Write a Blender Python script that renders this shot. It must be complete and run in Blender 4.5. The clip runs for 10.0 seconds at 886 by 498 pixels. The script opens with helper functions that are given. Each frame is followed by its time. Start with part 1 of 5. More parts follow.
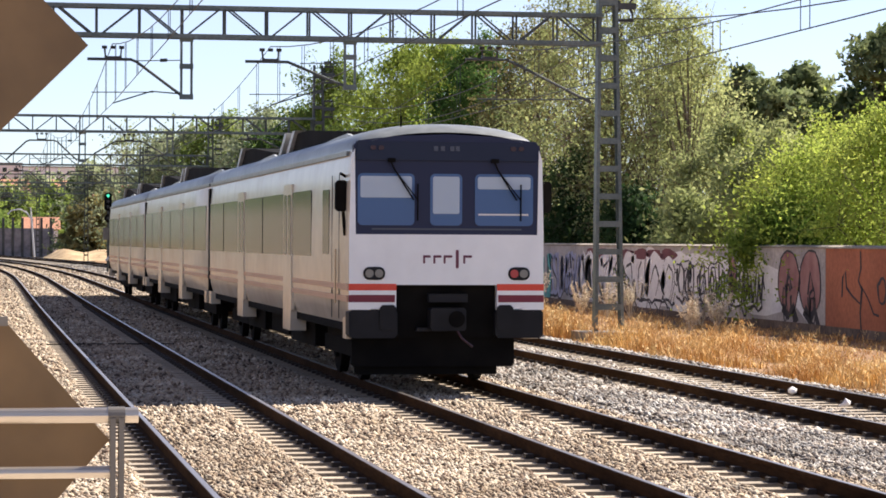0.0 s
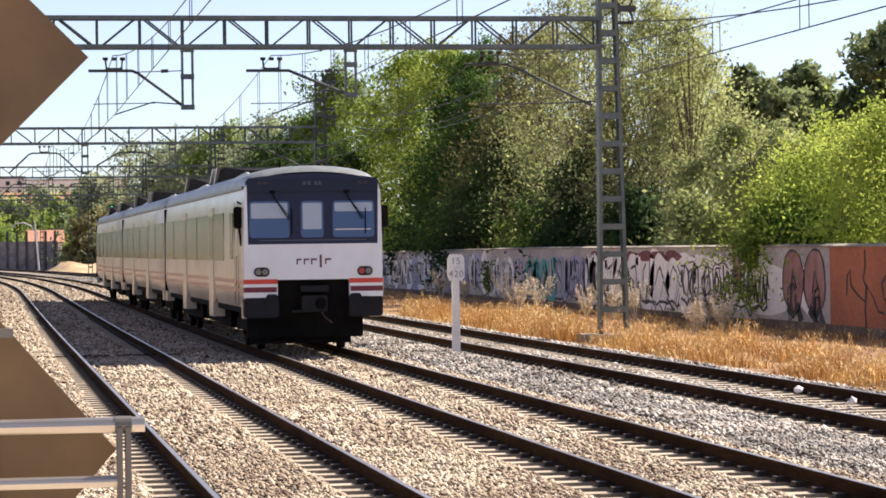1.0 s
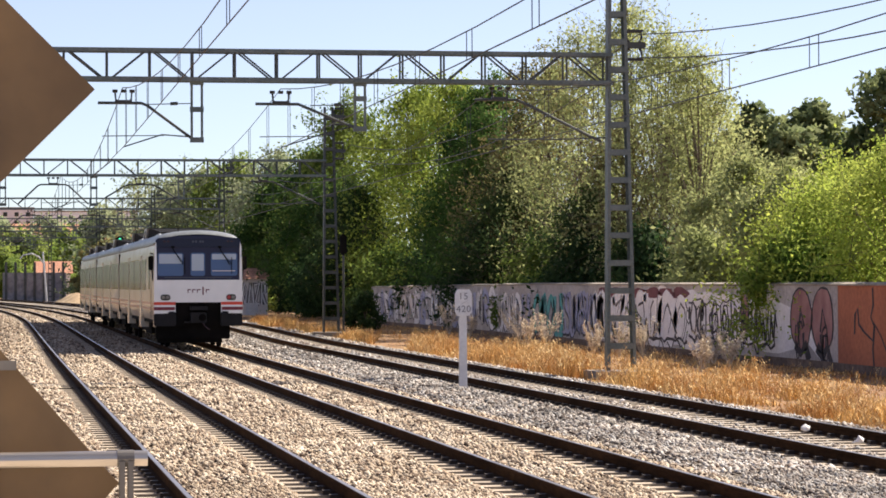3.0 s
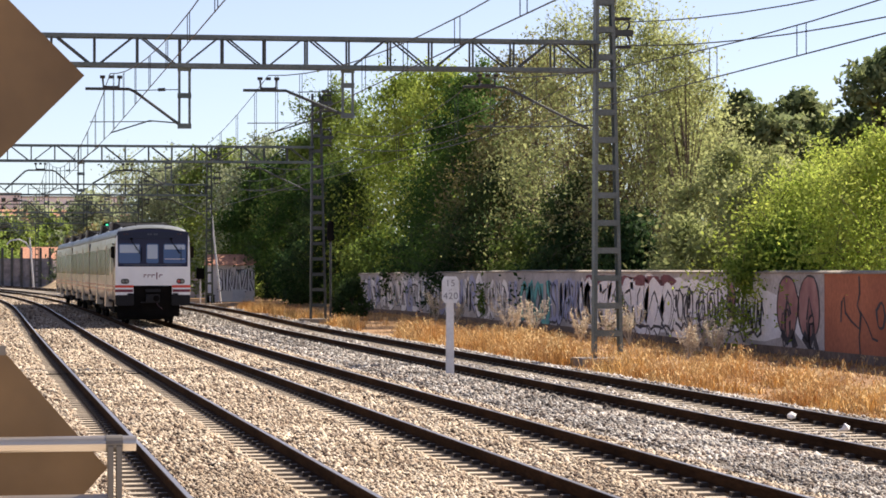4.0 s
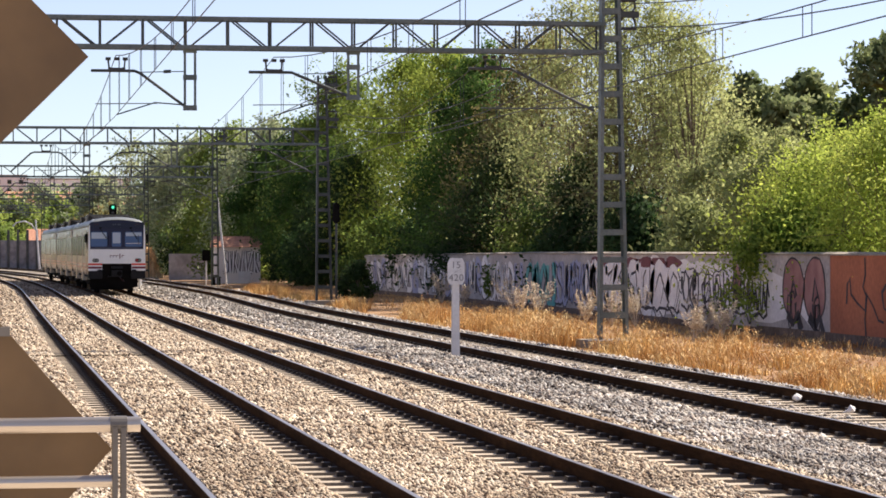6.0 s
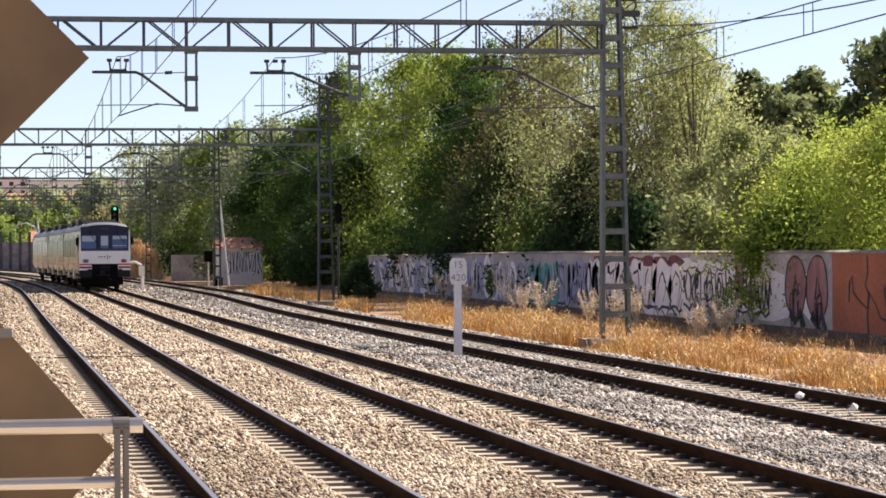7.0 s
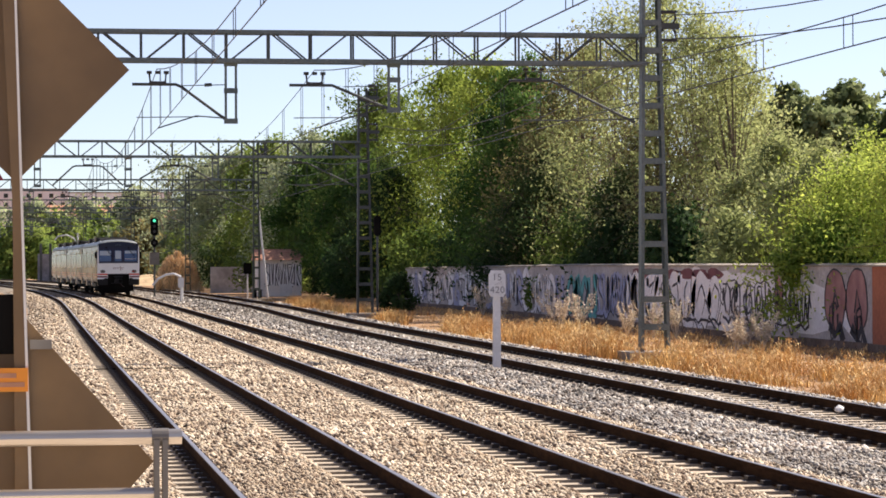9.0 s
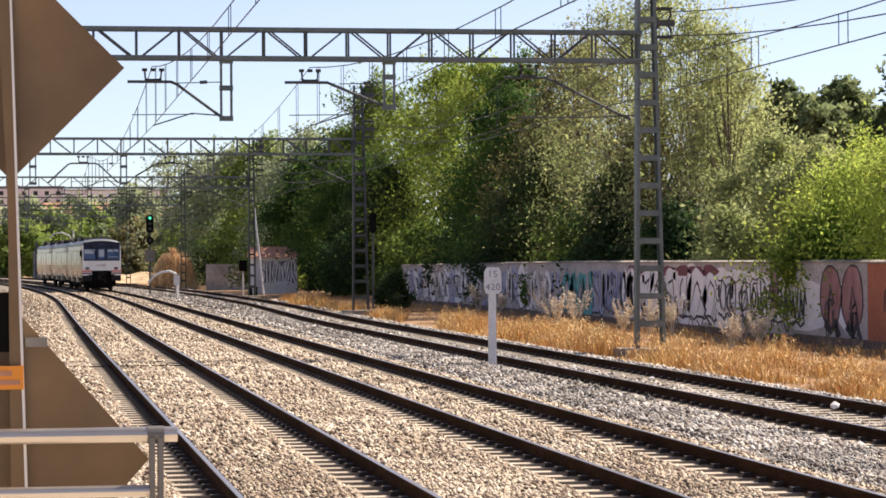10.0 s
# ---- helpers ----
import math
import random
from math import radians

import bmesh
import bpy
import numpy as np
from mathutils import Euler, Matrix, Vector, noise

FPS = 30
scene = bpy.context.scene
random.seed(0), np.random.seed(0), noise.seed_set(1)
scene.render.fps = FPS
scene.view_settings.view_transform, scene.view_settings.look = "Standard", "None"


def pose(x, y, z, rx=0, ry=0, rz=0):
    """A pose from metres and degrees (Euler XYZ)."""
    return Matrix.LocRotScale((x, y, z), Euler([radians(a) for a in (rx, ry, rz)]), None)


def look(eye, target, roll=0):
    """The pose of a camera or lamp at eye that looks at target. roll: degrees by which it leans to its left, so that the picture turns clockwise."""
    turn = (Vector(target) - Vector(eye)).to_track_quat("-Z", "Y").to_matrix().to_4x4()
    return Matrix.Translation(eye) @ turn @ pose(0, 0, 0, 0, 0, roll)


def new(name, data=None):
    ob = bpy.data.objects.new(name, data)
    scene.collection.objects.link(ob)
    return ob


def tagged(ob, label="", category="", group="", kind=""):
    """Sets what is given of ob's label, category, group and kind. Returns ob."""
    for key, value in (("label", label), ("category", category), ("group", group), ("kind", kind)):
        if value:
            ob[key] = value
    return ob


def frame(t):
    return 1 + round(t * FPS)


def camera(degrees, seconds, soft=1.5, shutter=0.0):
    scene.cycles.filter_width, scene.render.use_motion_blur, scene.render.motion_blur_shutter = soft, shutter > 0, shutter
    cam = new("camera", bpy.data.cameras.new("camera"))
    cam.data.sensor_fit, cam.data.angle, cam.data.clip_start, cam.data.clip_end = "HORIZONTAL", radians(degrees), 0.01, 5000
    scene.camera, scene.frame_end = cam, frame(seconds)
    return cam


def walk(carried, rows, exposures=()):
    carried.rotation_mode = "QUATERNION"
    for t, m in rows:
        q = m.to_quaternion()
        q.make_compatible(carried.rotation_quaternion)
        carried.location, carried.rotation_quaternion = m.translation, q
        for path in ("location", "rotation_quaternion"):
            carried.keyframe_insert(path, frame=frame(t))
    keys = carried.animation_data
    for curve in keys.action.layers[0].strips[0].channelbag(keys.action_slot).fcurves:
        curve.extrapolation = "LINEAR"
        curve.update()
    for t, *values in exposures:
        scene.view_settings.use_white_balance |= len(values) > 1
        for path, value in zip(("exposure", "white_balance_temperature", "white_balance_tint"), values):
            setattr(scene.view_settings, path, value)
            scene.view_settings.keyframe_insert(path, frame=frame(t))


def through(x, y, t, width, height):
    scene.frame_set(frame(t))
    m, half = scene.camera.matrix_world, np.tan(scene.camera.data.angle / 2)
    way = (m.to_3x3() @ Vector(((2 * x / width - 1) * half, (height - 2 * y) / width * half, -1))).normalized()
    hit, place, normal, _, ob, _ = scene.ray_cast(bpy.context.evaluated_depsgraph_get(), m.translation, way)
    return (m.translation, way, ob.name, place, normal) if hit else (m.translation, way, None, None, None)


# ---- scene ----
# World: X to the right of the tracks, Y along them, Z up, rail tops at Z = 0.
EYE = (0.0, 0.0, 2.12)


def aim(yaw, pitch, roll, dx, dy, dz):
    """The camera's pose: yaw to the right of the tracks, pitch up, roll to its right."""
    e = Vector(EYE) + Vector((dx, dy, dz))
    a, b = radians(yaw), radians(pitch)
    d = Vector((math.sin(a) * math.cos(b), math.cos(a) * math.cos(b), math.sin(b)))
    return look(e, e + d * 50, -roll)


cam = camera(19.0, 10.0, soft=1.7)
walk(cam, [
    (0, aim(10.0039, -0.1685, -0.2744, -0.0091, 0.0391, 0.0039)),
    (0.5, aim(9.4189, 0.1443, 0.3174, -0.0150, -0.0089, -0.0005)),
    (1, aim(9.9107, -0.0448, 0.7683, -0.0085, -0.0033, 0.0001)),
    (1.5, aim(9.9431, 0.2499, 0.7540, -0.0041, -0.0052, -0.0018)),
    (2, aim(9.8572, 0.5537, 0.7542, -0.0049, -0.0112, -0.0015)),
    (2.5, aim(9.8035, 0.7023, 0.4432, 0.0075, 0.0477, 0.0035)),
    (3.8, aim(9.8000, 0.5740, 0.0900, -0.0041, -0.0020, 0.0023)),
    (4, aim(10.0202, 0.4276, 0.0733, -0.0041, -0.0020, 0.0023)),
    (4.5, aim(9.6962, 0.2173, -0.1212, -0.0050, -0.0005, 0.0013)),
    (5, aim(9.7459, -0.0302, 0.0101, -0.0027, 0.0035, -0.0003)),
    (5.5, aim(9.9159, 0.0245, -0.0000, 0.0000, 0.0000, -0.0000)),
    (7, aim(9.8467, 0.0343, 0.3545, 0.0027, -0.0043, -0.0013)),
    (7.5, aim(9.9711, 0.1219, 0.4186, 0.0053, -0.0027, -0.0017)),
    (8, aim(9.6326, 0.0553, 0.3399, 0.0034, -0.0056, -0.0011)),
    (8.5, aim(9.4444, 0.1858, 0.1941, 0.0043, -0.0027, -0.0012)),
    (9, aim(9.0053, 0.3071, 0.2555, 0.0021, -0.0062, -0.0022)),
    (9.5, aim(9.0070, 0.1686, 0.3666, 0.0109, 0.0226, 0.0002)),
    (10, aim(9.0995, 0.2426, 0.3222, 0.0025, -0.0152, -0.0010)),
], exposures=[(0, 1.24, 6250, 12.0), (1.2, 1.25, 6380, 12.8), (2.0, 1.25, 6450, 13.0), (2.5, 1.14, 6450, 12.4), (5, 1.13, 6420, 13.2), (10, 1.13, 6420, 13.2)])

# ---- light ----
world = bpy.data.worlds.new("sky")
scene.world = world
world.use_nodes = True
wn = world.node_tree
sky = wn.nodes.new("ShaderNodeTexSky")
sky.sky_type, sky.sun_disc = "NISHITA", False
SUN = Vector((3.4, 1.5, 3.7)).normalized()
sky.sun_elevation, sky.sun_rotation = math.asin(SUN.z), math.atan2(SUN.x, SUN.y)
sky.air_density, sky.dust_density, sky.ozone_density = 0.75, 0.15, 3.5
haze = wn.nodes.new("ShaderNodeHueSaturation")
haze.inputs["Saturation"].default_value, haze.inputs["Hue"].default_value = 0.72, 0.515
wn.links.new(sky.outputs[0], haze.inputs["Color"])
wn.links.new(haze.outputs[0], wn.nodes["Background"].inputs[0])
wn.nodes["Background"].inputs[1].default_value = 0.07
sun_data = bpy.data.lights.new("sun", "SUN")
sun_data.energy, sun_data.angle, sun_data.color = 5.0, radians(0.55), (1.0, 0.9, 0.76)
sun = new("sun", sun_data)
sun.matrix_world = look(SUN * 100, (0, 0, 0))


# ---- materials ----
def mat(name, c1, c2, scale=2.0, rough=0.7, metal=0.0, fine=0.0, fine_scale=40.0, bump=0.0, bump_scale=60.0, island=None,
        spec=0.5, stretch=(1, 1, 1), objrand=0.0):
    m = bpy.data.materials.new(name)
    m.use_nodes = True
    n, l = m.node_tree.nodes, m.node_tree.links
    b = n["Principled BSDF"]
    b.inputs["Roughness"].default_value, b.inputs["Metallic"].default_value = rough, metal
    b.inputs["Specular IOR Level"].default_value = spec
    co = n.new("ShaderNodeTexCoord")
    mp = n.new("ShaderNodeMapping")
    mp.inputs["Scale"].default_value = stretch
    l.new(co.outputs["Object"], mp.inputs[0])
    no = n.new("ShaderNodeTexNoise")
    no.inputs["Scale"].default_value, no.inputs["Detail"].default_value = scale, 5
    l.new(mp.outputs[0], no.inputs[0])
    ra = n.new("ShaderNodeValToRGB")
    ra.color_ramp.elements[0].position, ra.color_ramp.elements[1].position = 0.32, 0.68
    ra.color_ramp.elements[0].color, ra.color_ramp.elements[1].color = (*c1, 1), (*c2, 1)
    l.new(no.outputs[0], ra.inputs[0])
    out = ra.outputs[0]
    if island:
        ge = n.new("ShaderNodeNewGeometry")
        ri = n.new("ShaderNodeValToRGB")
        ri.color_ramp.interpolation = "LINEAR"
        k = len(island)
        while len(ri.color_ramp.elements) < k:
            ri.color_ramp.elements.new(0.5)
        for i, c in enumerate(island):
            ri.color_ramp.elements[i].position, ri.color_ramp.elements[i].color = i / (k - 1), (*c, 1)
        l.new(ge.outputs["Random Per Island"], ri.inputs[0])
        mx = n.new("ShaderNodeMix")
        mx.data_type, mx.blend_type = "RGBA", "MULTIPLY"
        mx.inputs[0].default_value = 1.0
        l.new(out, mx.inputs[6])
        l.new(ri.outputs[0], mx.inputs[7])
        out = mx.outputs[2]
    if fine:
        nf = n.new("ShaderNodeTexNoise")
        nf.inputs["Scale"].default_value, nf.inputs["Detail"].default_value = fine_scale, 4
        l.new(mp.outputs[0], nf.inputs[0])
        mr = n.new("ShaderNodeMapRange")
        mr.inputs[1].default_value, mr.inputs[2].default_value = 0.3, 0.7
        mr.inputs[3].default_value, mr.inputs[4].default_value = 1 - fine, 1 + fine * 0.4
        l.new(nf.outputs[0], mr.inputs[0])
        mx = n.new("ShaderNodeMix")
        mx.data_type, mx.blend_type = "RGBA", "MULTIPLY"
        mx.inputs[0].default_value = 1.0
        l.new(out, mx.inputs[6])
        l.new(mr.outputs[0], mx.inputs[7])
        out = mx.outputs[2]
    if objrand:
        oi = n.new("ShaderNodeObjectInfo")
        mr = n.new("ShaderNodeMapRange")
        mr.inputs[3].default_value, mr.inputs[4].default_value = 1 - objrand, 1 + objrand
        l.new(oi.outputs["Random"], mr.inputs[0])
        mx = n.new("ShaderNodeMix")
        mx.data_type, mx.blend_type = "RGBA", "MULTIPLY"
        mx.inputs[0].default_value = 1.0
        l.new(out, mx.inputs[6])
        l.new(mr.outputs[0], mx.inputs[7])
        out = mx.outputs[2]
    l.new(out, b.inputs["Base Color"])
    if bump:
        nb = n.new("ShaderNodeTexNoise")
        nb.inputs["Scale"].default_value, nb.inputs["Detail"].default_value = bump_scale, 5
        l.new(mp.outputs[0], nb.inputs[0])
        bu = n.new("ShaderNodeBump")
        bu.inputs["Strength"].default_value, bu.inputs["Distance"].default_value = bump, 0.02
        l.new(nb.outputs[0], bu.inputs["Height"])
        l.new(bu.outputs[0], b.inputs["Normal"])
    return m


def leaf_mat(name, low, high, warm, through=0.45, patch=0.35):
    """Leaves: colour by leaf and by bough, light passing through the blade."""
    m = bpy.data.materials.new(name)
    m.use_nodes = True
    n, l = m.node_tree.nodes, m.node_tree.links
    b = n["Principled BSDF"]
    b.inputs["Roughness"].default_value = 0.7
    b.inputs["Specular IOR Level"].default_value = 0.08
    co = n.new("ShaderNodeTexCoord")
    no = n.new("ShaderNodeTexNoise")
    no.inputs["Scale"].default_value, no.inputs["Detail"].default_value = patch, 3
    l.new(co.outputs["Object"], no.inputs[0])
    ra = n.new("ShaderNodeValToRGB")
    ra.color_ramp.elements[0].position, ra.color_ramp.elements[1].position = 0.38, 0.62
    ra.color_ramp.elements[0].color, ra.color_ramp.elements[1].color = (*low, 1), (*high, 1)
    l.new(no.outputs[0], ra.inputs[0])
    ge = n.new("ShaderNodeNewGeometry")
    ri = n.new("ShaderNodeValToRGB")
    e = ri.color_ramp.elements
    e.new(0.75)
    e[0].position, e[0].color = 0.0, (0.78, 0.82, 0.76, 1)
    e[1].position, e[1].color = 0.75, (1.05, 1.05, 0.95, 1)
    e[2].position, e[2].color = 1.0, (*warm, 1)
    l.new(ge.outputs["Random Per Island"], ri.inputs[0])
    mx = n.new("ShaderNodeMix")
    mx.data_type, mx.blend_type = "RGBA", "MULTIPLY"
    mx.inputs[0].default_value = 1.0
    l.new(ra.outputs[0], mx.inputs[6])
    l.new(ri.outputs[0], mx.inputs[7])
    l.new(mx.outputs[2], b.inputs["Base Color"])
    tr = n.new("ShaderNodeBsdfTranslucent")
    l.new(mx.outputs[2], tr.inputs[0])
    ms = n.new("ShaderNodeMixShader")
    ms.inputs[0].default_value = through
    l.new(b.outputs[0], ms.inputs[1])
    l.new(tr.outputs[0], ms.inputs[2])
    l.new(ms.outputs[0], n["Material Output"].inputs[0])
    return m


def plain(name, c, rough=0.5, metal=0.0, emit=0.0, glass=False):
    m = bpy.data.materials.new(name)
    m.use_nodes = True
    b = m.node_tree.nodes["Principled BSDF"]
    b.inputs["Base Color"].default_value = (*c, 1)
    b.inputs["Roughness"].default_value, b.inputs["Metallic"].default_value = rough, metal
    if emit:
        b.inputs["Emission Color"].default_value, b.inputs["Emission Strength"].default_value = (*c, 1), emit
    if glass:
        b.inputs["Specular IOR Level"].default_value = 0.25
    return m


STONE = [(0.1, 0.08, 0.07), (0.3, 0.22, 0.17), (0.45, 0.36, 0.3), (0.8, 0.74, 0.66), (0.62, 0.5, 0.4), (1.0, 0.95, 0.88), (0.9, 0.8, 0.66), (1.25, 1.2, 1.1), (0.7, 0.68, 0.66), (1.05, 0.9, 0.72)]
M = {
    "earth": mat("earth", (0.2, 0.105, 0.045), (0.37, 0.215, 0.095), 0.25, 0.95, fine=0.4, fine_scale=6, bump=0.6, bump_scale=9),
    "bed": mat("ballast_bed", (0.17, 0.138, 0.1), (0.38, 0.32, 0.245), 0.6, 0.95, fine=0.65, fine_scale=22, bump=1.0, bump_scale=24),
    "stone_warm": mat("ballast_warm", (0.345, 0.287, 0.222), (0.67, 0.61, 0.515), 0.55, 0.9, island=STONE),
    "stone_grey": mat("ballast_grey", (0.23, 0.23, 0.235), (0.63, 0.62, 0.61), 0.6, 0.9, island=STONE),
    "stone_dark": mat("ballast_dark", (0.1, 0.1, 0.105), (0.22, 0.215, 0.21), 0.6, 0.9, island=STONE),
    "rail": mat("rusted_rail", (0.03, 0.0155, 0.008), (0.066, 0.035, 0.018), 3.0, 0.9, spec=0.04, fine=0.4, fine_scale=25, stretch=(1, 0.2, 1)),
    "rail_top": mat("worn_rail_head", (0.33, 0.29, 0.26), (0.48, 0.44, 0.41), 2.0, 0.32, 0.8, stretch=(1, 0.1, 1)),
    "sleeper": mat("concrete_sleeper", (0.31, 0.25, 0.185), (0.46, 0.385, 0.29), 3.0, 0.9, fine=0.3, fine_scale=30, objrand=0.18),
    "clip": plain("dark_clip", (0.03, 0.022, 0.018), 0.7),
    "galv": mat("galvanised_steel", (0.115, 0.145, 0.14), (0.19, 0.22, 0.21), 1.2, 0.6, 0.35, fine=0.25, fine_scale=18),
    "galv_dark": mat("dark_galvanised_steel", (0.05, 0.06, 0.06), (0.1, 0.11, 0.108), 1.2, 0.65, 0.3, fine=0.25, fine_scale=18),
    # mast steel darkened and greened for the shade of the trees around it
    "galv_shade": mat("shaded_mast_steel", (0.06, 0.075, 0.062), (0.1, 0.115, 0.095), 1.2, 0.85, 0.0, fine=0.25, fine_scale=18),
    "wire": plain("dark_wire", (0.05, 0.055, 0.055), 0.6, 0.3),
    "insul": plain("dark_insulator", (0.025, 0.022, 0.022), 0.35),
    "concrete": mat("wall_concrete", (0.3, 0.27, 0.25), (0.5, 0.47, 0.45), 0.5, 0.9, fine=0.3, fine_scale=9, bump=0.3, bump_scale=14),
    "plaster_grey": mat("painted_grey_plaster", (0.36, 0.33, 0.32), (0.6, 0.57, 0.55), 0.45, 0.85, fine=0.25, fine_scale=7, bump=0.2, bump_scale=20),
    "far_grey": mat("weathered_grey_render", (0.2, 0.2, 0.22), (0.4, 0.4, 0.43), 0.6, 0.9, fine=0.3, fine_scale=2),
    "orange": mat("orange_plaster", (0.36, 0.12, 0.06), (0.5, 0.18, 0.09), 0.5, 0.85, fine=0.2, fine_scale=8, bump=0.2, bump_scale=20),
    "plinth": mat("dirty_base", (0.12, 0.085, 0.065), (0.24, 0.18, 0.14), 0.8, 0.95, fine=0.4, fine_scale=6),
    "coping": mat("coping_stone", (0.24, 0.2, 0.16), (0.4, 0.35, 0.29), 1.0, 0.9, fine=0.3, fine_scale=12),
    "g_white": mat("spray_white", (0.8, 0.78, 0.79), (0.93, 0.92, 0.92), 1.2, 0.7, fine=0.12, fine_scale=8),
    "g_black": mat("spray_black", (0.02, 0.018, 0.025), (0.05, 0.045, 0.055), 1.5, 0.7),
    "g_red": mat("spray_dark_red", (0.26, 0.11, 0.105), (0.42, 0.23, 0.21), 1.5, 0.75),
    "g_teal": mat("spray_teal", (0.07, 0.33, 0.32), (0.15, 0.48, 0.45), 1.5, 0.75),
    "g_lilac": mat("spray_lilac", (0.3, 0.32, 0.48), (0.46, 0.47, 0.62), 1.5, 0.75),
    "grass": mat("dry_grass", (0.47, 0.22, 0.06), (0.92, 0.7, 0.32), 0.22, 0.85, island=[(0.38, 0.29, 0.2), (0.75, 0.66, 0.52), (1.0, 0.95, 0.82), (1.2, 1.18, 1.1)]),
    "dry_bank": mat("pale_dry_turf", (0.3, 0.2, 0.1), (0.6, 0.44, 0.25), 0.5, 0.95, fine=0.3, fine_scale=5),
    "seed": mat("pale_seed_heads", (0.6, 0.38, 0.16), (0.95, 0.78, 0.44), 0.5, 0.9, island=[(0.7, 0.62, 0.52), (1.1, 1.08, 1.0)]),
    "bush_tan": mat("dry_tan_stalks", (0.66, 0.46, 0.25), (0.88, 0.7, 0.46), 0.6, 0.95, island=[(0.7, 0.65, 0.6), (1.1, 1.05, 1.0)]),
    "weed": mat("bleached_weed", (0.68, 0.6, 0.46), (0.84, 0.77, 0.64), 1.0, 0.9, island=[(0.6, 0.55, 0.5), (1.1, 1.1, 1.1)]),
    "bark": mat("bark", (0.1, 0.075, 0.05), (0.19, 0.15, 0.11), 3.0, 0.95, fine=0.4, fine_scale=20, stretch=(1, 1, 0.25)),
    "white": mat("white_train_paint", (0.88, 0.89, 0.9), (0.93, 0.94, 0.94), 0.6, 0.32, fine=0.05, fine_scale=3),
    "cream": mat("dirty_cream_paint", (0.68, 0.6, 0.46), (0.8, 0.73, 0.585), 0.5, 0.22, fine=0.1, fine_scale=2.5),
    "roof": mat("grey_roof_paint", (0.17, 0.182, 0.18), (0.25, 0.262, 0.258), 0.7, 0.36, fine=0.25, fine_scale=4),
    "rib": mat("pale_grey_rib", (0.42, 0.44, 0.45), (0.55, 0.57, 0.58), 1.0, 0.4, fine=0.2, fine_scale=5),
    "band": plain("dark_blue_window_band", (0.004, 0.01, 0.05), 0.5),
    "visor": plain("dark_visor_paint", (0.008, 0.013, 0.035), 0.55),
    "visor_line": plain("faint_blue_grey_line", (0.07, 0.08, 0.11), 0.5),
    "glass": mat("tinted_glass", (0.03, 0.032, 0.024), (0.04, 0.04, 0.03), 0.9, 0.14, spec=0.24),
    # windscreen: reflected sky put into a blue base colour
    "cabglass": plain("windscreen_sky_blue", (0.075, 0.14, 0.3), 0.12, glass=True),
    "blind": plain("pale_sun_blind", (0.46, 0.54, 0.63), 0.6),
    "black": mat("black_grime", (0.005, 0.0045, 0.0045), (0.012, 0.011, 0.01), 1.5, 0.85, spec=0.08),
    "dgrey": mat("dark_grey_bumper", (0.012, 0.012, 0.014), (0.022, 0.022, 0.025), 1.5, 0.6, spec=0.2),
    "t_orange": plain("orange_stripe", (0.72, 0.065, 0.03), 0.4),
    "t_crimson": plain("crimson_stripe", (0.17, 0.009, 0.03), 0.4),
    "t_faded": mat("faded_orange_stripe", (0.62, 0.36, 0.24), (0.72, 0.47, 0.34), 0.8, 0.4),
    "lamp_grey": plain("lamp_lens", (0.22, 0.21, 0.19), 0.2),
    "lamp_red": plain("red_lamp_lens", (0.45, 0.05, 0.05), 0.25),
    "lamp_dim": plain("dim_red_lens", (0.04, 0.012, 0.018), 0.3),
    "logo": plain("maroon_lettering", (0.14, 0.03, 0.06), 0.5),
    "brown": mat("brown_painted_steel", (0.145, 0.082, 0.03), (0.205, 0.122, 0.05), 2.0, 0.38, fine=0.12, fine_scale=9),
    "steel": mat("brushed_steel", (0.55, 0.48, 0.4), (0.64, 0.57, 0.48), 4.0, 0.32, 0.85),
    "steel_dark": mat("dull_steel", (0.16, 0.145, 0.13), (0.22, 0.2, 0.18), 4.0, 0.5, 0.5),
    # pale tone of the windscreen bar and of the post's painted-in lit edge
    "edge": plain("pale_strip", (0.75, 0.72, 0.68), 0.5),
    "sign_orange": plain("orange_sign", (0.8, 0.28, 0.02), 0.5),
    "sign_white": mat("white_sign_paint", (0.66, 0.66, 0.68), (0.78, 0.78, 0.79), 3.0, 0.5, fine=0.1, fine_scale=14),
    "sign_ink": plain("grey_ink", (0.22, 0.22, 0.24), 0.6),
    "green_lamp": plain("green_signal_lamp", (0.08, 0.8, 0.42), 0.3, emit=0.6),
    "tile": mat("roof_tile", (0.4, 0.17, 0.1), (0.56, 0.29, 0.18), 4.0, 0.85, fine=0.3, fine_scale=12),
    "house": mat("pale_render", (0.72, 0.68, 0.655), (0.86, 0.82, 0.8), 0.2, 0.85),
    # for the added west wall; its tone sets the bounce on the train's flank
    "west": mat("dull_render", (0.13, 0.115, 0.085), (0.21, 0.18, 0.14), 0.3, 0.9, fine=0.3, fine_scale=3),
    "g_maroon": mat("spray_maroon", (0.12, 0.03, 0.04), (0.2, 0.06, 0.07), 1.5, 0.75),
    "brick": mat("red_brick", (0.33, 0.17, 0.12), (0.42, 0.23, 0.17), 0.2, 0.9),
    "pave": mat("platform_paving", (0.5, 0.43, 0.35), (0.6, 0.52, 0.43), 1.5, 0.85, fine=0.2, fine_scale=20),
    "leaf_lime": leaf_mat("lime_leaves", (0.33, 0.43, 0.08), (0.52, 0.585, 0.13), (1.05, 1.05, 0.95), 0.52, 0.4),
    "leaf_mid": leaf_mat("fresh_green_leaves", (0.16, 0.26, 0.05), (0.32, 0.42, 0.09), (1.12, 1.1, 1.0), 0.5, 0.5),
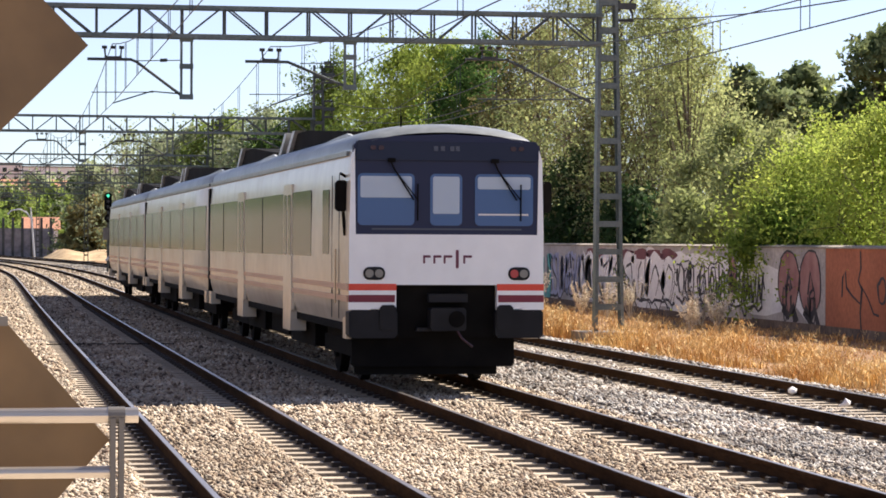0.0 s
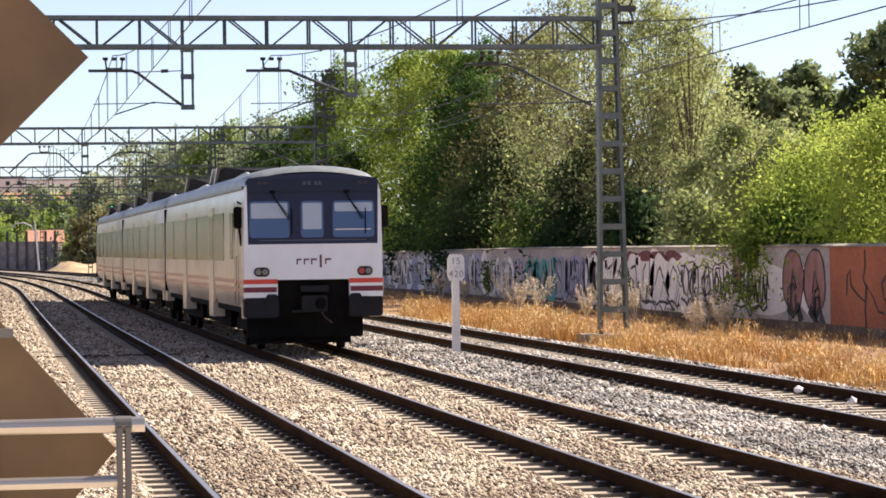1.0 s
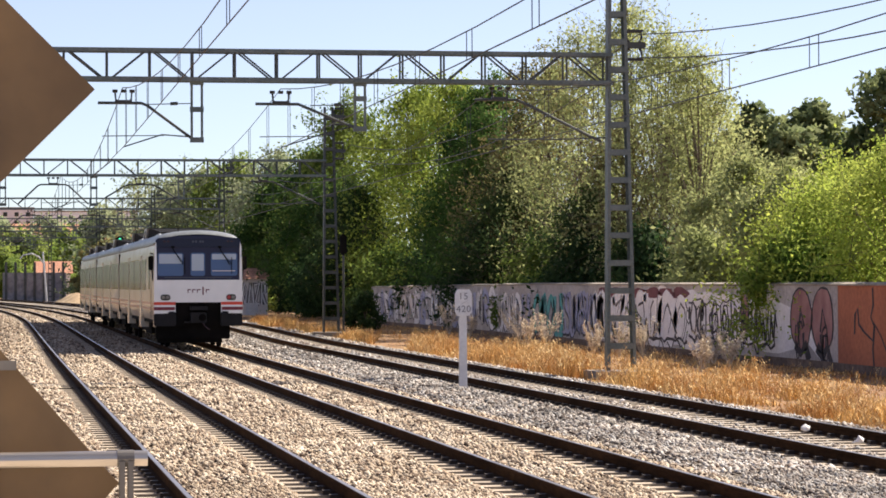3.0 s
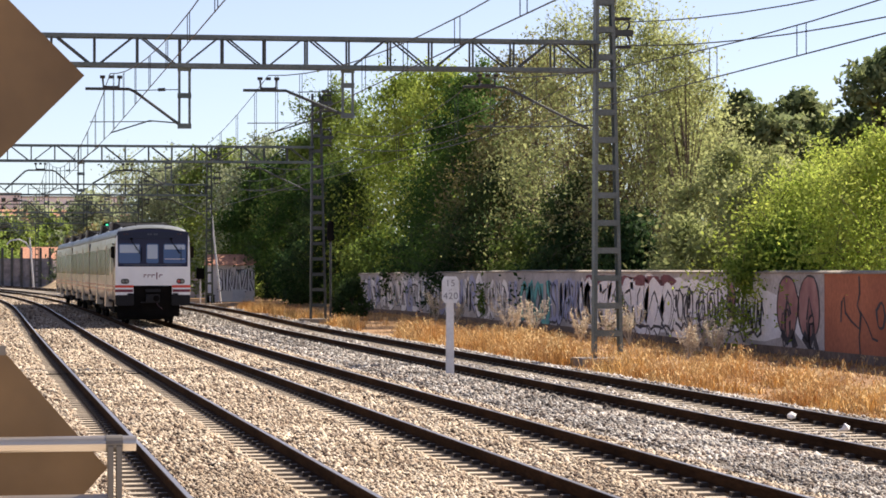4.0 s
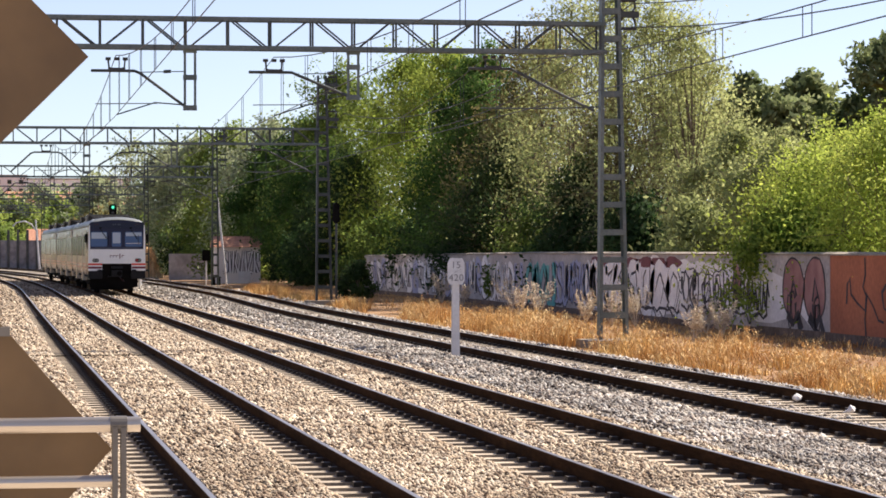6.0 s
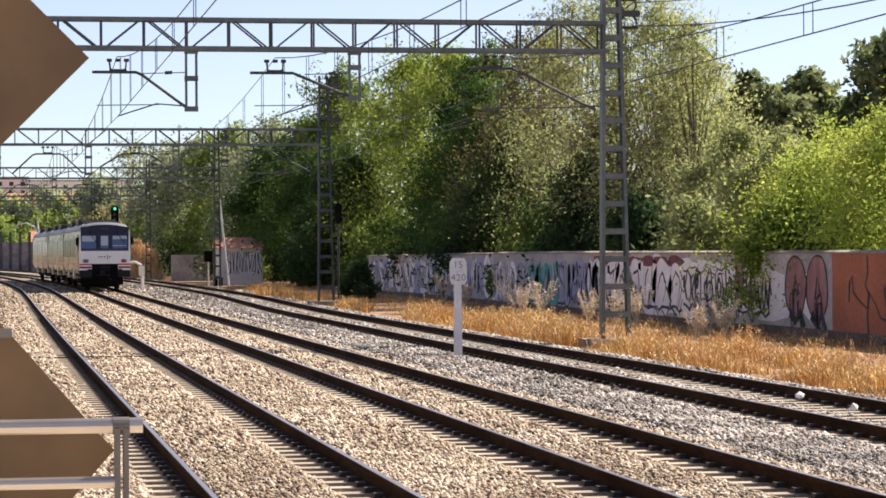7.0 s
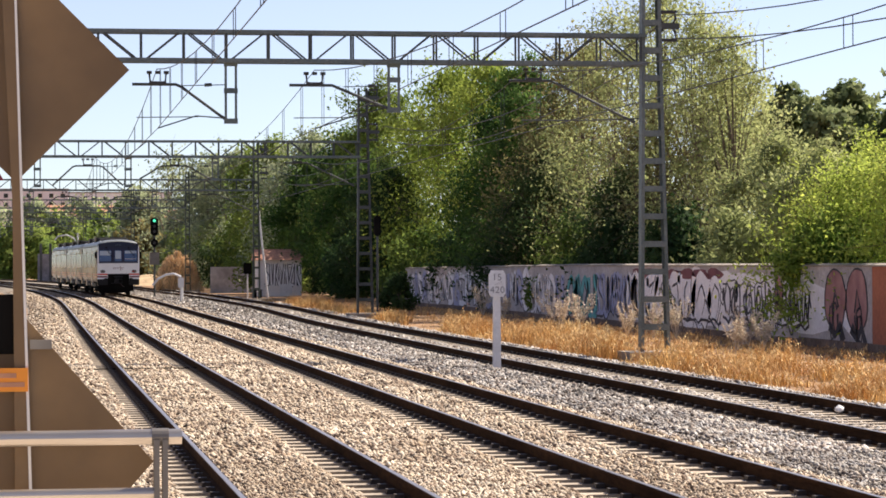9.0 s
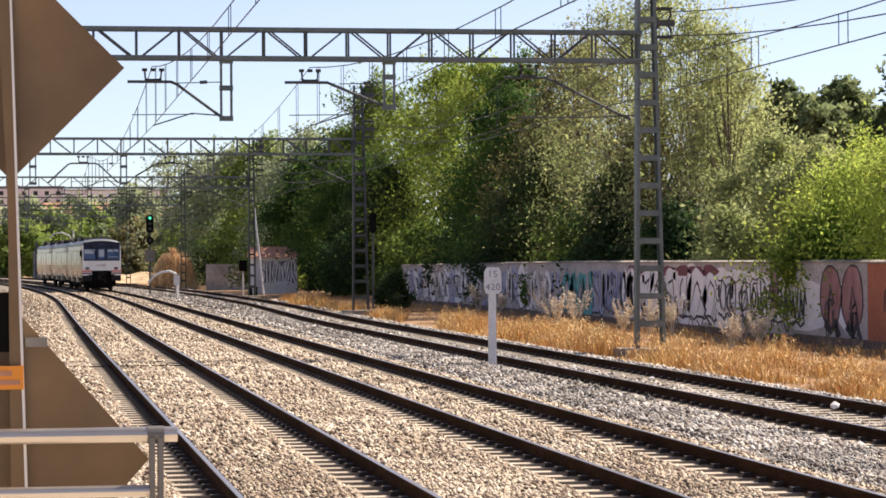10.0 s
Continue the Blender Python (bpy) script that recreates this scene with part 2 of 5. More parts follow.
    "leaf_bright": leaf_mat("yellow_green_leaves", (0.2, 0.28, 0.05), (0.4, 0.46, 0.1), (1.12, 1.1, 1.0), 0.5, 0.3),
    "leaf_green": leaf_mat("green_leaves", (0.11, 0.17, 0.04), (0.27, 0.335, 0.085), (1.12, 1.1, 1.0), 0.5, 0.3),
    # dark and deep leaves: dark foliage, and shade put into colour below the crowns
    "leaf_dark": leaf_mat("dark_shade_leaves", (0.035, 0.07, 0.026), (0.095, 0.14, 0.05), (1.1, 1.1, 1.0), 0.4, 0.35),
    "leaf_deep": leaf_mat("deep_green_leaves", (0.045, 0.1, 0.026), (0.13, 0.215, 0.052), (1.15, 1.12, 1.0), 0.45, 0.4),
    "leaf_olive": leaf_mat("olive_leaves", (0.28, 0.315, 0.135), (0.43, 0.46, 0.21), (1.08, 1.06, 1.05), 0.56, 0.4),
    # paler, greyer leaves: distance haze put into the colour of far trees
    "leaf_hazy": leaf_mat("hazed_grey_green_leaves", (0.22, 0.27, 0.16), (0.43, 0.47, 0.3), (1.15, 1.12, 1.05), 0.48, 0.2),
    "leaf_dry": leaf_mat("brownish_leaves", (0.19, 0.17, 0.07), (0.32, 0.285, 0.125), (1.08, 1.06, 1.0), 0.42, 0.4),
    "leaf_pine": leaf_mat("pine_needles", (0.14, 0.19, 0.085), (0.31, 0.35, 0.17), (1.15, 1.1, 1.0), 0.45, 0.5),
}


# ---- mesh helpers ----
class Mesh:
    """Collects faces for one mesh."""

    def __init__(self):
        self.v, self.f = [], []

    def add(self, verts, faces):
        k = len(self.v)
        self.v += [tuple(p) for p in verts]
        self.f += [tuple(i + k for i in f) for f in faces]
        return self

    def box(self, x0, y0, z0, x1, y1, z1):
        v = [(x, y, z) for z in (z0, z1) for y in (y0, y1) for x in (x0, x1)]
        return self.add(v, [(0, 2, 3, 1), (4, 5, 7, 6), (0, 1, 5, 4), (2, 6, 7, 3), (0, 4, 6, 2), (1, 3, 7, 5)])

    def bbox(self, x0, y0, z0, x1, y1, z1, c):
        """A box with its four edges along y chamfered by c."""
        s = [(x0 + c, z0), (x1 - c, z0), (x1, z0 + c), (x1, z1 - c), (x1 - c, z1), (x0 + c, z1), (x0, z1 - c), (x0, z0 + c)]
        return self.prism_y(s, y0, y1)

    def prism_y(self, s, y0, y1):
        n = len(s)
        v = [(x, y0, z) for x, z in s] + [(x, y1, z) for x, z in s]
        f = [(i, (i + 1) % n, n + (i + 1) % n, n + i) for i in range(n)]
        return self.add(v, f + [tuple(range(n - 1, -1, -1)), tuple(range(n, 2 * n))])

    def prism_x(self, s, x0, x1):
        n = len(s)
        v = [(x0, y, z) for y, z in s] + [(x1, y, z) for y, z in s]
        f = [(i, n + i, n + (i + 1) % n, (i + 1) % n) for i in range(n)]
        return self.add(v, f + [tuple(range(n)), tuple(range(2 * n - 1, n - 1, -1))])

    def beam(self, a, b, w, h=None, up=(0, 0, 1)):
        """A square bar from a to b."""
        a, b = Vector(a), Vector(b)
        h = h or w
        d = (b - a).normalized()
        u = Vector(up)
        if abs(d.dot(u)) > 0.98:
            u = Vector((0, 1, 0))
        r = d.cross(u).normalized()
        u = r.cross(d)
        v = [p + r * (sx * w / 2) + u * (sz * h / 2) for p in (a, b) for sx, sz in ((-1, -1), (1, -1), (1, 1), (-1, 1))]
        return self.add(v, [(0, 1, 5, 4), (1, 2, 6, 5), (2, 3, 7, 6), (3, 0, 4, 7), (0, 3, 2, 1), (4, 5, 6, 7)])

    def tube(self, pts, r, n=6, r2=None):
        """A round tube along points."""
        pts = [Vector(p) for p in pts]
        v, f = [], []
        m = len(pts)
        for i, p in enumerate(pts):
            d = (pts[min(i + 1, m - 1)] - pts[max(i - 1, 0)]).normalized()
            u = Vector((0, 0, 1)) if abs(d.z) < 0.95 else Vector((0, 1, 0))
            a = d.cross(u).normalized()
            b = a.cross(d)
            rr = r if r2 is None else r + (r2 - r) * i / (m - 1)
            v += [p + (a * math.cos(q) + b * math.sin(q)) * rr for q in (2 * math.pi * k / n for k in range(n))]
        for i in range(m - 1):
            f += [(i * n + k, i * n + (k + 1) % n, (i + 1) * n + (k + 1) % n, (i + 1) * n + k) for k in range(n)]
        f += [tuple(range(n - 1, -1, -1)), tuple(range((m - 1) * n, m * n))]
        return self.add(v, f)

    def data(self, name, material, smooth=False):
        me = bpy.data.meshes.new(name)
        me.from_pydata(self.v, [], self.f)
        me.materials.append(material)
        if smooth:
            me.shade_smooth()
        me.update()
        return me


def part(name, mesh, material, parent=None, label="", smooth=False):
    """One mesh object, under its thing."""
    me = mesh.data(name, material, smooth) if isinstance(mesh, Mesh) else mesh
    ob = new(name, me)
    if parent:
        ob.parent = parent
    if label:
        ob["label"] = label
    return ob


def thing(name, label, category, group="", kind="", at=(0, 0, 0)):
    ob = new(name)
    ob.location = at
    ob.empty_display_size = 0.2
    return tagged(ob, label, category, group, kind)


def array_mesh(name, verts, quads, material, tris=False, normals=None):
    """A large mesh from arrays of corners and faces of one size."""
    me = bpy.data.meshes.new(name)
    k = 3 if tris else 4
    nf = len(quads)
    me.vertices.add(len(verts))
    me.vertices.foreach_set("co", np.asarray(verts, np.float32).ravel())
    me.loops.add(nf * k)
    me.loops.foreach_set("vertex_index", np.asarray(quads, np.int32).ravel())
    me.polygons.add(nf)
    me.polygons.foreach_set("loop_start", np.arange(0, nf * k, k, dtype=np.int32))
    me.update(calc_edges=True)
    if normals is not None:
        me.shade_smooth()
        me.normals_split_custom_set_from_vertices(normals)
    me.materials.append(material)
    return me


# ---- the line ----
CURVE_Y, CURVE_R = 145.0, 2150.0
TRACKS = (2.83, 6.73, 11.37)
PORTALS = (10.8, 62.6, 114.5, 166.4, 218.2, 270.0, 322.0)


def bend(y):
    """Sideways shift of the line where it curves left."""
    return -max(0.0, y - CURVE_Y) ** 2 / (2 * CURVE_R)


def turn(y):
    return math.degrees(max(0.0, y - CURVE_Y) / CURVE_R)


def ease(a, b, q):
    """A smooth step from 0 at a to 1 at b."""
    t = np.clip((q - a) / (b - a), 0.0, 1.0)
    return t * t * (3 - 2 * t)


def drift(x, y):
    """Sideways shift of the bed before the curve; the third track swings away from the others."""
    return (0.25 - 0.15 * ease(4.4, 6.0, x)) * ease(60, 165, y) + 0.1 * ease(8.6, 10.2, x) * ease(50, 90, y) + ease(8.6, 10.2, x) * 1.0 * ease(88, 142, y)


def spread(k, y):
    return TRACKS[k] + bend(y) + float(drift(TRACKS[k], y))


def along(step=6.0, y0=-30.0, y1=520.0):
    return np.arange(y0, y1 + 0.1, step)


RAILS = [t + s * 0.87 for t in TRACKS for s in (-1, 1)]


def bed_height(x):
    """Ballast profile across the line: low at the rails, full between them."""
    z = -0.165
    for r in RAILS:
        d = r - x
        if -0.1 < d < 0.5:
            z = min(z, -0.165 - 0.075 * min(1.0, (0.5 - d) / 0.2))
    if 9.9 < x < 13.0:
        z -= 0.025
    if 8.5 < x < 9.9:
        z += 0.04
    if x < 0.7:
        z -= (0.7 - x) * 0.35
    if x > 13.3:
        z -= (x - 13.3) * 0.22
    return z


# ground
xs = [-2500, -800, -200, -60, -20, -8, -3, 0, 4, 9, 13, 15, 17, 19, 21, 23, 26, 32, 45, 80, 200, 800, 2500]
ys = [-300, -60, -20, 0, 10, 20, 30, 40, 50, 60, 70, 80, 90, 100, 115, 130, 150, 180, 220, 270, 330, 420, 600, 1000, 2000, 4500]
g = Mesh()
g.v = [(x, y, -0.42 + (0.18 if 13 <= x <= 23 else 0.0) + 0.05 * noise.noise((x * 0.3, y * 0.3, 0))) for y in ys for x in xs]
nx = len(xs)
g.f = [(j * nx + i, j * nx + i + 1, (j + 1) * nx + i + 1, (j + 1) * nx + i) for j in range(len(ys) - 1) for i in range(nx - 1)]
tagged(part("ground", g, M["earth"]), "dry brown earth beside the railway line", "ground", kind="structure")

# ballast bed
g = Mesh()
bx = np.arange(-0.6, 14.4, 0.1)
by = along(5.0, -30, 520)
g.v = [(x + bend(y) + float(drift(x, y)), y, bed_height(x)) for y in by for x in bx]
nx = len(bx)
g.f = [(j * nx + i, j * nx + i + 1, (j + 1) * nx + i + 1, (j + 1) * nx + i) for j in range(len(by) - 1) for i in range(nx - 1)]
ballast = tagged(part("ballast_bed", g, M["bed"]), "beige crushed stone ballast bed under the tracks", "ballast", kind="structure")


def stones(name, x0, x1, bands, material, seed):
    """Loose stones lying on the bed; bands: y0, y1, stones per square metre, size."""
    rng = np.random.default_rng(seed)
    parts = []
    for y0, y1, dens, size in bands:
        n = int((y1 - y0) * (x1 - x0) * dens)
        x, y = rng.uniform(x0, x1, n), rng.uniform(y0, y1, n)
        keep = (x < 0.375 * y + 0.9) & (x > -0.05 + 0.001 * y)
        for r in RAILS:
            keep &= np.abs(x - r) > 0.085
        x, y = x[keep], y[keep]
        n = len(x)
        # fewer stones on the sleeper ends beside the rails
        gap = x[:, None] - np.array(RAILS)[None, :]
        left, right = np.any((gap < 0) & (gap > -0.38), axis=1), np.any((gap > 0) & (gap < 0.34), axis=1)
        keep = (~left | (rng.random(n) < 0.36)) & (~right | (rng.random(n) < 0.9)) & ((np.abs(x - 11.37) > 1.3) | (rng.random(n) < 0.55))
        x, y = x[keep], y[keep]
        n = len(x)
        z = np.interp(x, bx, [bed_height(q) for q in bx])
        s = size * rng.uniform(0.4, 1.45, (n, 1))
        a = rng.uniform(0, 2 * np.pi, n)
        sx, sy, sz = (s * rng.uniform(0.5, 1.3, (n, 3))).T
        base = np.array([(1, 0, 0), (-1, 0, 0), (0, 1, 0), (0, -1, 0), (0, 0, 1), (0, 0, -1)], float)
        v = base[None] + rng.uniform(-0.35, 0.35, (n, 6, 3))
        v[:, :, 0] *= sx[:, None]
        v[:, :, 1] *= sy[:, None]
        v[:, :, 2] *= 0.75 * sz[:, None]
        c, q = np.cos(a)[:, None], np.sin(a)[:, None]
        vx, vy = v[:, :, 0] * c - v[:, :, 1] * q, v[:, :, 0] * q + v[:, :, 1] * c
        x = x + drift(x, y) - np.maximum(0.0, y - CURVE_Y) ** 2 / (2 * CURVE_R)
        parts.append(np.stack([vx + x[:, None], vy + y[:, None], v[:, :, 2] + (z + 0.3 * s[:, 0])[:, None]], 2))
    v = np.concatenate(parts)
    n = len(v)
    tri = np.array([(0, 2, 4), (2, 1, 4), (1, 3, 4), (3, 0, 4), (2, 0, 5), (1, 2, 5), (3, 1, 5), (0, 3, 5)])
    f = (tri[None] + 6 * np.arange(n)[:, None, None]).reshape(-1, 3)
    return part(name, array_mesh(name, v.reshape(-1, 3), f, material, True), None)


BANDS = [(18, 30, 470, 0.028), (30, 46, 260, 0.035), (46, 75, 130, 0.045), (75, 120, 44, 0.056), (120, 235, 12, 0.07)]
tagged(stones("ballast_stones", -0.2, 8.35, BANDS, M["stone_warm"], 1), "loose beige and brown crushed ballast stones", "ballast", kind="stuff")
tagged(stones("grey_ballast_stones", 8.35, 13.7, BANDS, M["stone_grey"], 2), "loose grey crushed ballast stones", "ballast", kind="stuff")
DARK_BANDS = [(40, 58, 50, 0.05), (58, 75, 90, 0.05), (75, 120, 70, 0.06), (120, 190, 28, 0.075)]
tagged(stones("dark_ballast_stones", 9.0, 10.35, DARK_BANDS, M["stone_dark"], 4), "dark grey oily ballast stones between the tracks", "ballast", kind="stuff")

# rails and sleepers
HEAD = [(-0.027, -0.001), (0.027, -0.001), (0.025, 0.002), (-0.025, 0.002)]
WEB = [(-0.07, -0.165), (0.07, -0.165), (0.07, -0.15), (0.012, -0.13), (0.012, -0.045), (0.036, -0.036), (0.036, -0.006), (0.03, 0.0),
       (-0.03, 0.0), (-0.036, -0.006), (-0.036, -0.036), (-0.012, -0.045), (-0.012, -0.13), (-0.07, -0.15)]


def sweep(section, k, off, ylist):
    m = Mesh()
    n = len(section)
    for y in ylist:
        m.v += [(spread(k, y) + off + a, y, b) for a, b in section]
    for j in range(len(ylist) - 1):
        m.f += [(j * n + i, j * n + (i + 1) % n, (j + 1) * n + (i + 1) % n, (j + 1) * n + i) for i in range(n)]
    return m


sl = Mesh()
sl.add([(-1.3, -0.14, -0.36), (1.3, -0.14, -0.36), (1.3, 0.14, -0.36), (-1.3, 0.14, -0.36), (-1.3, -0.11, -0.165), (1.3, -0.11, -0.165), (1.3, 0.11, -0.165), (-1.3, 0.11, -0.165)],
       [(0, 1, 5, 4), (1, 2, 6, 5), (2, 3, 7, 6), (3, 0, 4, 7), (4, 5, 6, 7)])
sleeper_mesh = sl.data("sleeper", M["sleeper"])
cm = Mesh()
for r in (-0.87, 0.87):
    for s in (-1, 1):
        cm.box(r + s * 0.115 - 0.045, -0.06, -0.17, r + s * 0.115 + 0.045, 0.06, -0.115)
clip_mesh = cm.data("rail_clip", M["clip"])
for k in range(3):
    tr = thing("track", "straight railway track of rusted rails on concrete sleepers", "railway track", "tracks of the line", "structure", at=(TRACKS[k], 0, 0))
    for off in (-0.87, 0.87):
        rail = part("rail", sweep(WEB, k, off - TRACKS[k], along()), M["rail"], tr, "dark rusted steel rail")
        part("rail_head", sweep(HEAD, k, off - TRACKS[k], along()), M["rail_top"], rail, "worn shiny rail head")
    y = 17.0 + 0.2 * k
    far = Mesh()
    while y < 240:
        dx = spread(k, y) - TRACKS[k]
        if y < 92:
            s = part("sleeper", sleeper_mesh, None, tr)
            s.location = (dx, y, 0)
            c = part("rail_clip", clip_mesh, None, s)
        else:
            far.add([(a + dx, b + y, c) for a, b, c in sl.v], sl.f)
        y += 0.6
    tagged(part("far_sleepers", far, M["sleeper"], tr), kind="stuff")

# cable across the first tracks, large pale stones by the third
cb = Mesh()
cb.tube([(0.7, 57.8, -0.14), (1.5, 57.2, -0.12), (2.8, 57.4, -0.12), (4.2, 57.3, -0.12)], 0.016, 6)
tagged(part("cable", cb, M["black"]), "thin black cable lying across the ballast", "cable")
rs = random.Random(3)
for x, y, r in ((12.06, 38.25, 0.085), (11.90, 35.30, 0.075), (10.60, 31.55, 0.080), (12.70, 57.30, 0.070), (11.66, 48.22, 0.050)):
    bm = bmesh.new()
    bmesh.ops.create_icosphere(bm, subdivisions=1, radius=r)
    for v in bm.verts:
        v.co *= 1 + 0.9 * noise.noise(v.co * 14 + Vector((x, y, 0)))
        v.co.z *= 0.7
    me = bpy.data.meshes.new("stone")
    bm.to_mesh(me)
    bm.free()
    me.materials.append(M["house"])
    st = new("stone", me)
    st.location = (x, y, -0.13 + r * 0.35)
    tagged(st, "large whitish stone lying on the grey ballast", "stone", "pale stones by the track")

# ---- boundary wall ----
WX = 21.6
wall = thing("wall_east", "long rendered boundary wall covered with graffiti", "wall", kind="structure", at=(WX, 0, 0))


def wall_top(y):
    return 1.98 - max(0.0, y - 100) * 0.004


rw = random.Random(5)
y = 40.0
while y < 149:
    step = 6.5 if y > 65 else 5.13
    top = wall_top(y)
    orange = y < 65.5
    p = Mesh()
    p.box(0.0, y + 0.01, -0.6, 0.28, y + step - 0.01, top)
    part("wall_panel", p, M["orange"] if orange else M["plaster_grey"], wall, "orange painted panel" if orange else "grey painted panel")
    p = Mesh()
    p.prism_y([(-0.05, top), (0.33, top), (0.33, top + 0.04), (0.14, top + 0.09), (-0.05, top + 0.04)], y + 0.005, y + step - 0.005)
    part("coping", p, M["coping"], wall)
    p = Mesh()
    p.box(-0.03, y, -0.6, -0.004, y + step, -0.05 + 0.05 * rw.random())
    part("plinth", p, M["plinth"], wall, "dirty brown wall base")
    y += step
wall_end = y


# ---- graffiti: flat paint shapes on the wall ----
def ribbon(m, pts, w, x, wide=1.9):
    """A painted stroke through points (y, z) of the wall's face."""
    n = len(pts)
    v = []
    for i, (a, b) in enumerate(pts):
        p, q = pts[max(i - 1, 0)], pts[min(i + 1, n - 1)]
        d = Vector((q[0] - p[0], q[1] - p[1]))
        d = d.normalized() if d.length else Vector((1, 0))
        k = w * (0.75 + 0.5 * noise.noise((a * 2, b * 2, 1)))
        v += [(x, a - d.y * k * wide, b + d.x * k), (x, a + d.y * k * wide, b - d.x * k)]
    m.add(v, [(2 * i, 2 * i + 1, 2 * i + 3, 2 * i + 2) for i in range(n - 1)])


def loop(cy, cz, ry, rz, n=18, wob=0.15, seed=0.0, a0=0.0, a1=6.283):
    out = []
    for i in range(n + 1):
        a = a0 + (a1 - a0) * i / n
        k = 1 + wob * noise.noise((math.cos(a) * 1.5, math.sin(a) * 1.5, seed))
        out.append((cy + ry * k * math.cos(a), cz + rz * k * math.sin(a)))
    return out


def blob(m, pts, x):
    cy, cz = sum(p[0] for p in pts) / len(pts), sum(p[1] for p in pts) / len(pts)
    m.add([(x, cy, cz)] + [(x, *p) for p in pts], [(0, i + 1, (i + 1) % len(pts) + 1) for i in range(len(pts))])


GLYPHS = [
    [(0.1, 0), (0.15, 1), (0.8, 0.9), (0.85, 0.55), (0.2, 0.5), (0.9, 0.0)],
    [(0.9, 0.95), (0.3, 1.0), (0.1, 0.7), (0.8, 0.4), (0.75, 0.05), (0.05, 0.0)],
    [(0.0, 0.0), (0.35, 1.0), (0.6, 0.3), (0.75, 1.0), (1.0, 0.0)],
    [(0.9, 0.8), (0.5, 1.0), (0.1, 0.6), (0.15, 0.1), (0.7, 0.0), (0.9, 0.3), (0.5, 0.45)],
    [(0.05, 1.0), (0.2, 0.05), (0.75, 0.0), (0.9, 1.0)],
    [(0.0, 0.9), (0.95, 1.0), (0.15, 0.1), (1.0, 0.0)],
    [(0.1, 0.0), (0.1, 1.0), (0.9, 0.05), (0.9, 1.0)],
    [(0.5, 0.0), (0.05, 0.45), (0.4, 1.0), (0.9, 0.6), (0.55, 0.0)],
]


def letter(fill, ink, y, w, z0, z1, seed):
    """A sprayed letter-like shape that spells nothing: a fat stroke with a dark outline."""
    r = random.Random(seed)
    g = [(y + w * (a - 0.5) + r.uniform(-0.07, 0.07) * w, z0 + (z1 - z0) * b + r.uniform(-0.08, 0.08)) for a, b in r.choice(GLYPHS)]
    if r.random() < 0.5:
        g = [(2 * y - a, b) for a, b in g]
    pts = []
    for i in range(len(g) - 1):
        p = [g[max(i - 1, 0)], g[i], g[i + 1], g[min(i + 2, len(g) - 1)]]
        for j in range(5):
            t = j / 5
            pts.append(tuple(0.5 * (2 * p[1][k] + (p[2][k] - p[0][k]) * t + (2 * p[0][k] - 5 * p[1][k] + 4 * p[2][k] - p[3][k]) * t * t
                                    + (3 * p[1][k] - p[0][k] - 3 * p[2][k] + p[3][k]) * t ** 3) for k in (0, 1)))
    pts.append(g[-1])
    th = w * r.uniform(0.1, 0.14)
    ribbon(ink, [(a + 0.05, b - 0.06) for a, b in pts], th + 0.05, -0.003)
    ribbon(fill, pts, th, -0.007)
    if r.random() < 0.6:
        i = r.randrange(2, len(pts) - 4)
        ribbon(ink, pts[i:i + 4], 0.03, -0.011)


def paint(name, mesh, material):
    return part(name, mesh, material, wall)


white_m, ink_m, red_m, teal_m, lilac_m, redband = Mesh(), Mesh(), Mesh(), Mesh(), Mesh(), Mesh()
# large white lettering
y, i = 80.5, 0
while y < 93.5:
    w = rw.uniform(1.5, 2.1)
    letter(white_m, ink_m, y + w / 2, w * 1.05, 0.12, 1.62, 11 + i)
    y += w * 0.92
    i += 1
for k in range(7):
    a = 81.5 + 1.75 * k
    blob(redband, loop(a, 1.72, 1.1, 0.17, 14, 0.5, k), -0.004)
# white ground under the lettering
ground_line = [(66.9 + 1.3 * k, 0.86 + 0.1 * rw.uniform(-1, 1)) for k in range(21)]
ribbon(white_m, ground_line, 1.05, -0.0025)
# dark edges above and below the letters, and slanted bars between them
for a0, a1, zb in ((71.2, 74.6, 0.3), (75.0, 80.4, 0.34), (80.6, 87.0, 0.2), (87.2, 93.2, 0.22)):
    k = int((a1 - a0) / 0.34)
    ribbon(ink_m, [(a0 + (a1 - a0) * j / k, zb + rw.uniform(-0.1, 0.12)) for j in range(k + 1)], 0.06, -0.0088)
    if a0 < 80:
        ribbon(ink_m, [(a0 + (a1 - a0) * j / k, zb + 1.1 + rw.uniform(-0.13, 0.13)) for j in range(k + 1)], 0.035, -0.0088)
    a = a0 if a0 < 80 else a1
    while a < a1 - 0.3:
        z0, z1 = zb + rw.uniform(0, 0.3), zb + rw.uniform(0.55, 1.15)
        sl = rw.uniform(-0.25, 0.25)
        ribbon(ink_m, [(a, z0), (a + sl * 0.6 + 0.05, (z0 + z1) / 2), (a + sl, z1)], rw.uniform(0.02, 0.06), -0.0087)
        a += rw.uniform(0.3, 0.75)
# scribbled loops on white
ribbon(white_m, [(72.6, 1.0), (75.5, 1.05), (78.5, 1.1), (80.6, 1.05)], 0.78, -0.004)
for k, (a, b, ry, rz) in enumerate(((74.2, 1.2, 0.42, 0.62), (76.2, 0.95, 0.3, 0.45), (77.4, 0.9, 0.32, 0.55), (78.7, 1.0, 0.35, 0.5), (79.8, 0.95, 0.3, 0.5), (75.3, 0.7, 0.35, 0.4))):
    ribbon(ink_m, loop(a, b, ry, rz, 20, 0.35, k), 0.045, -0.009)
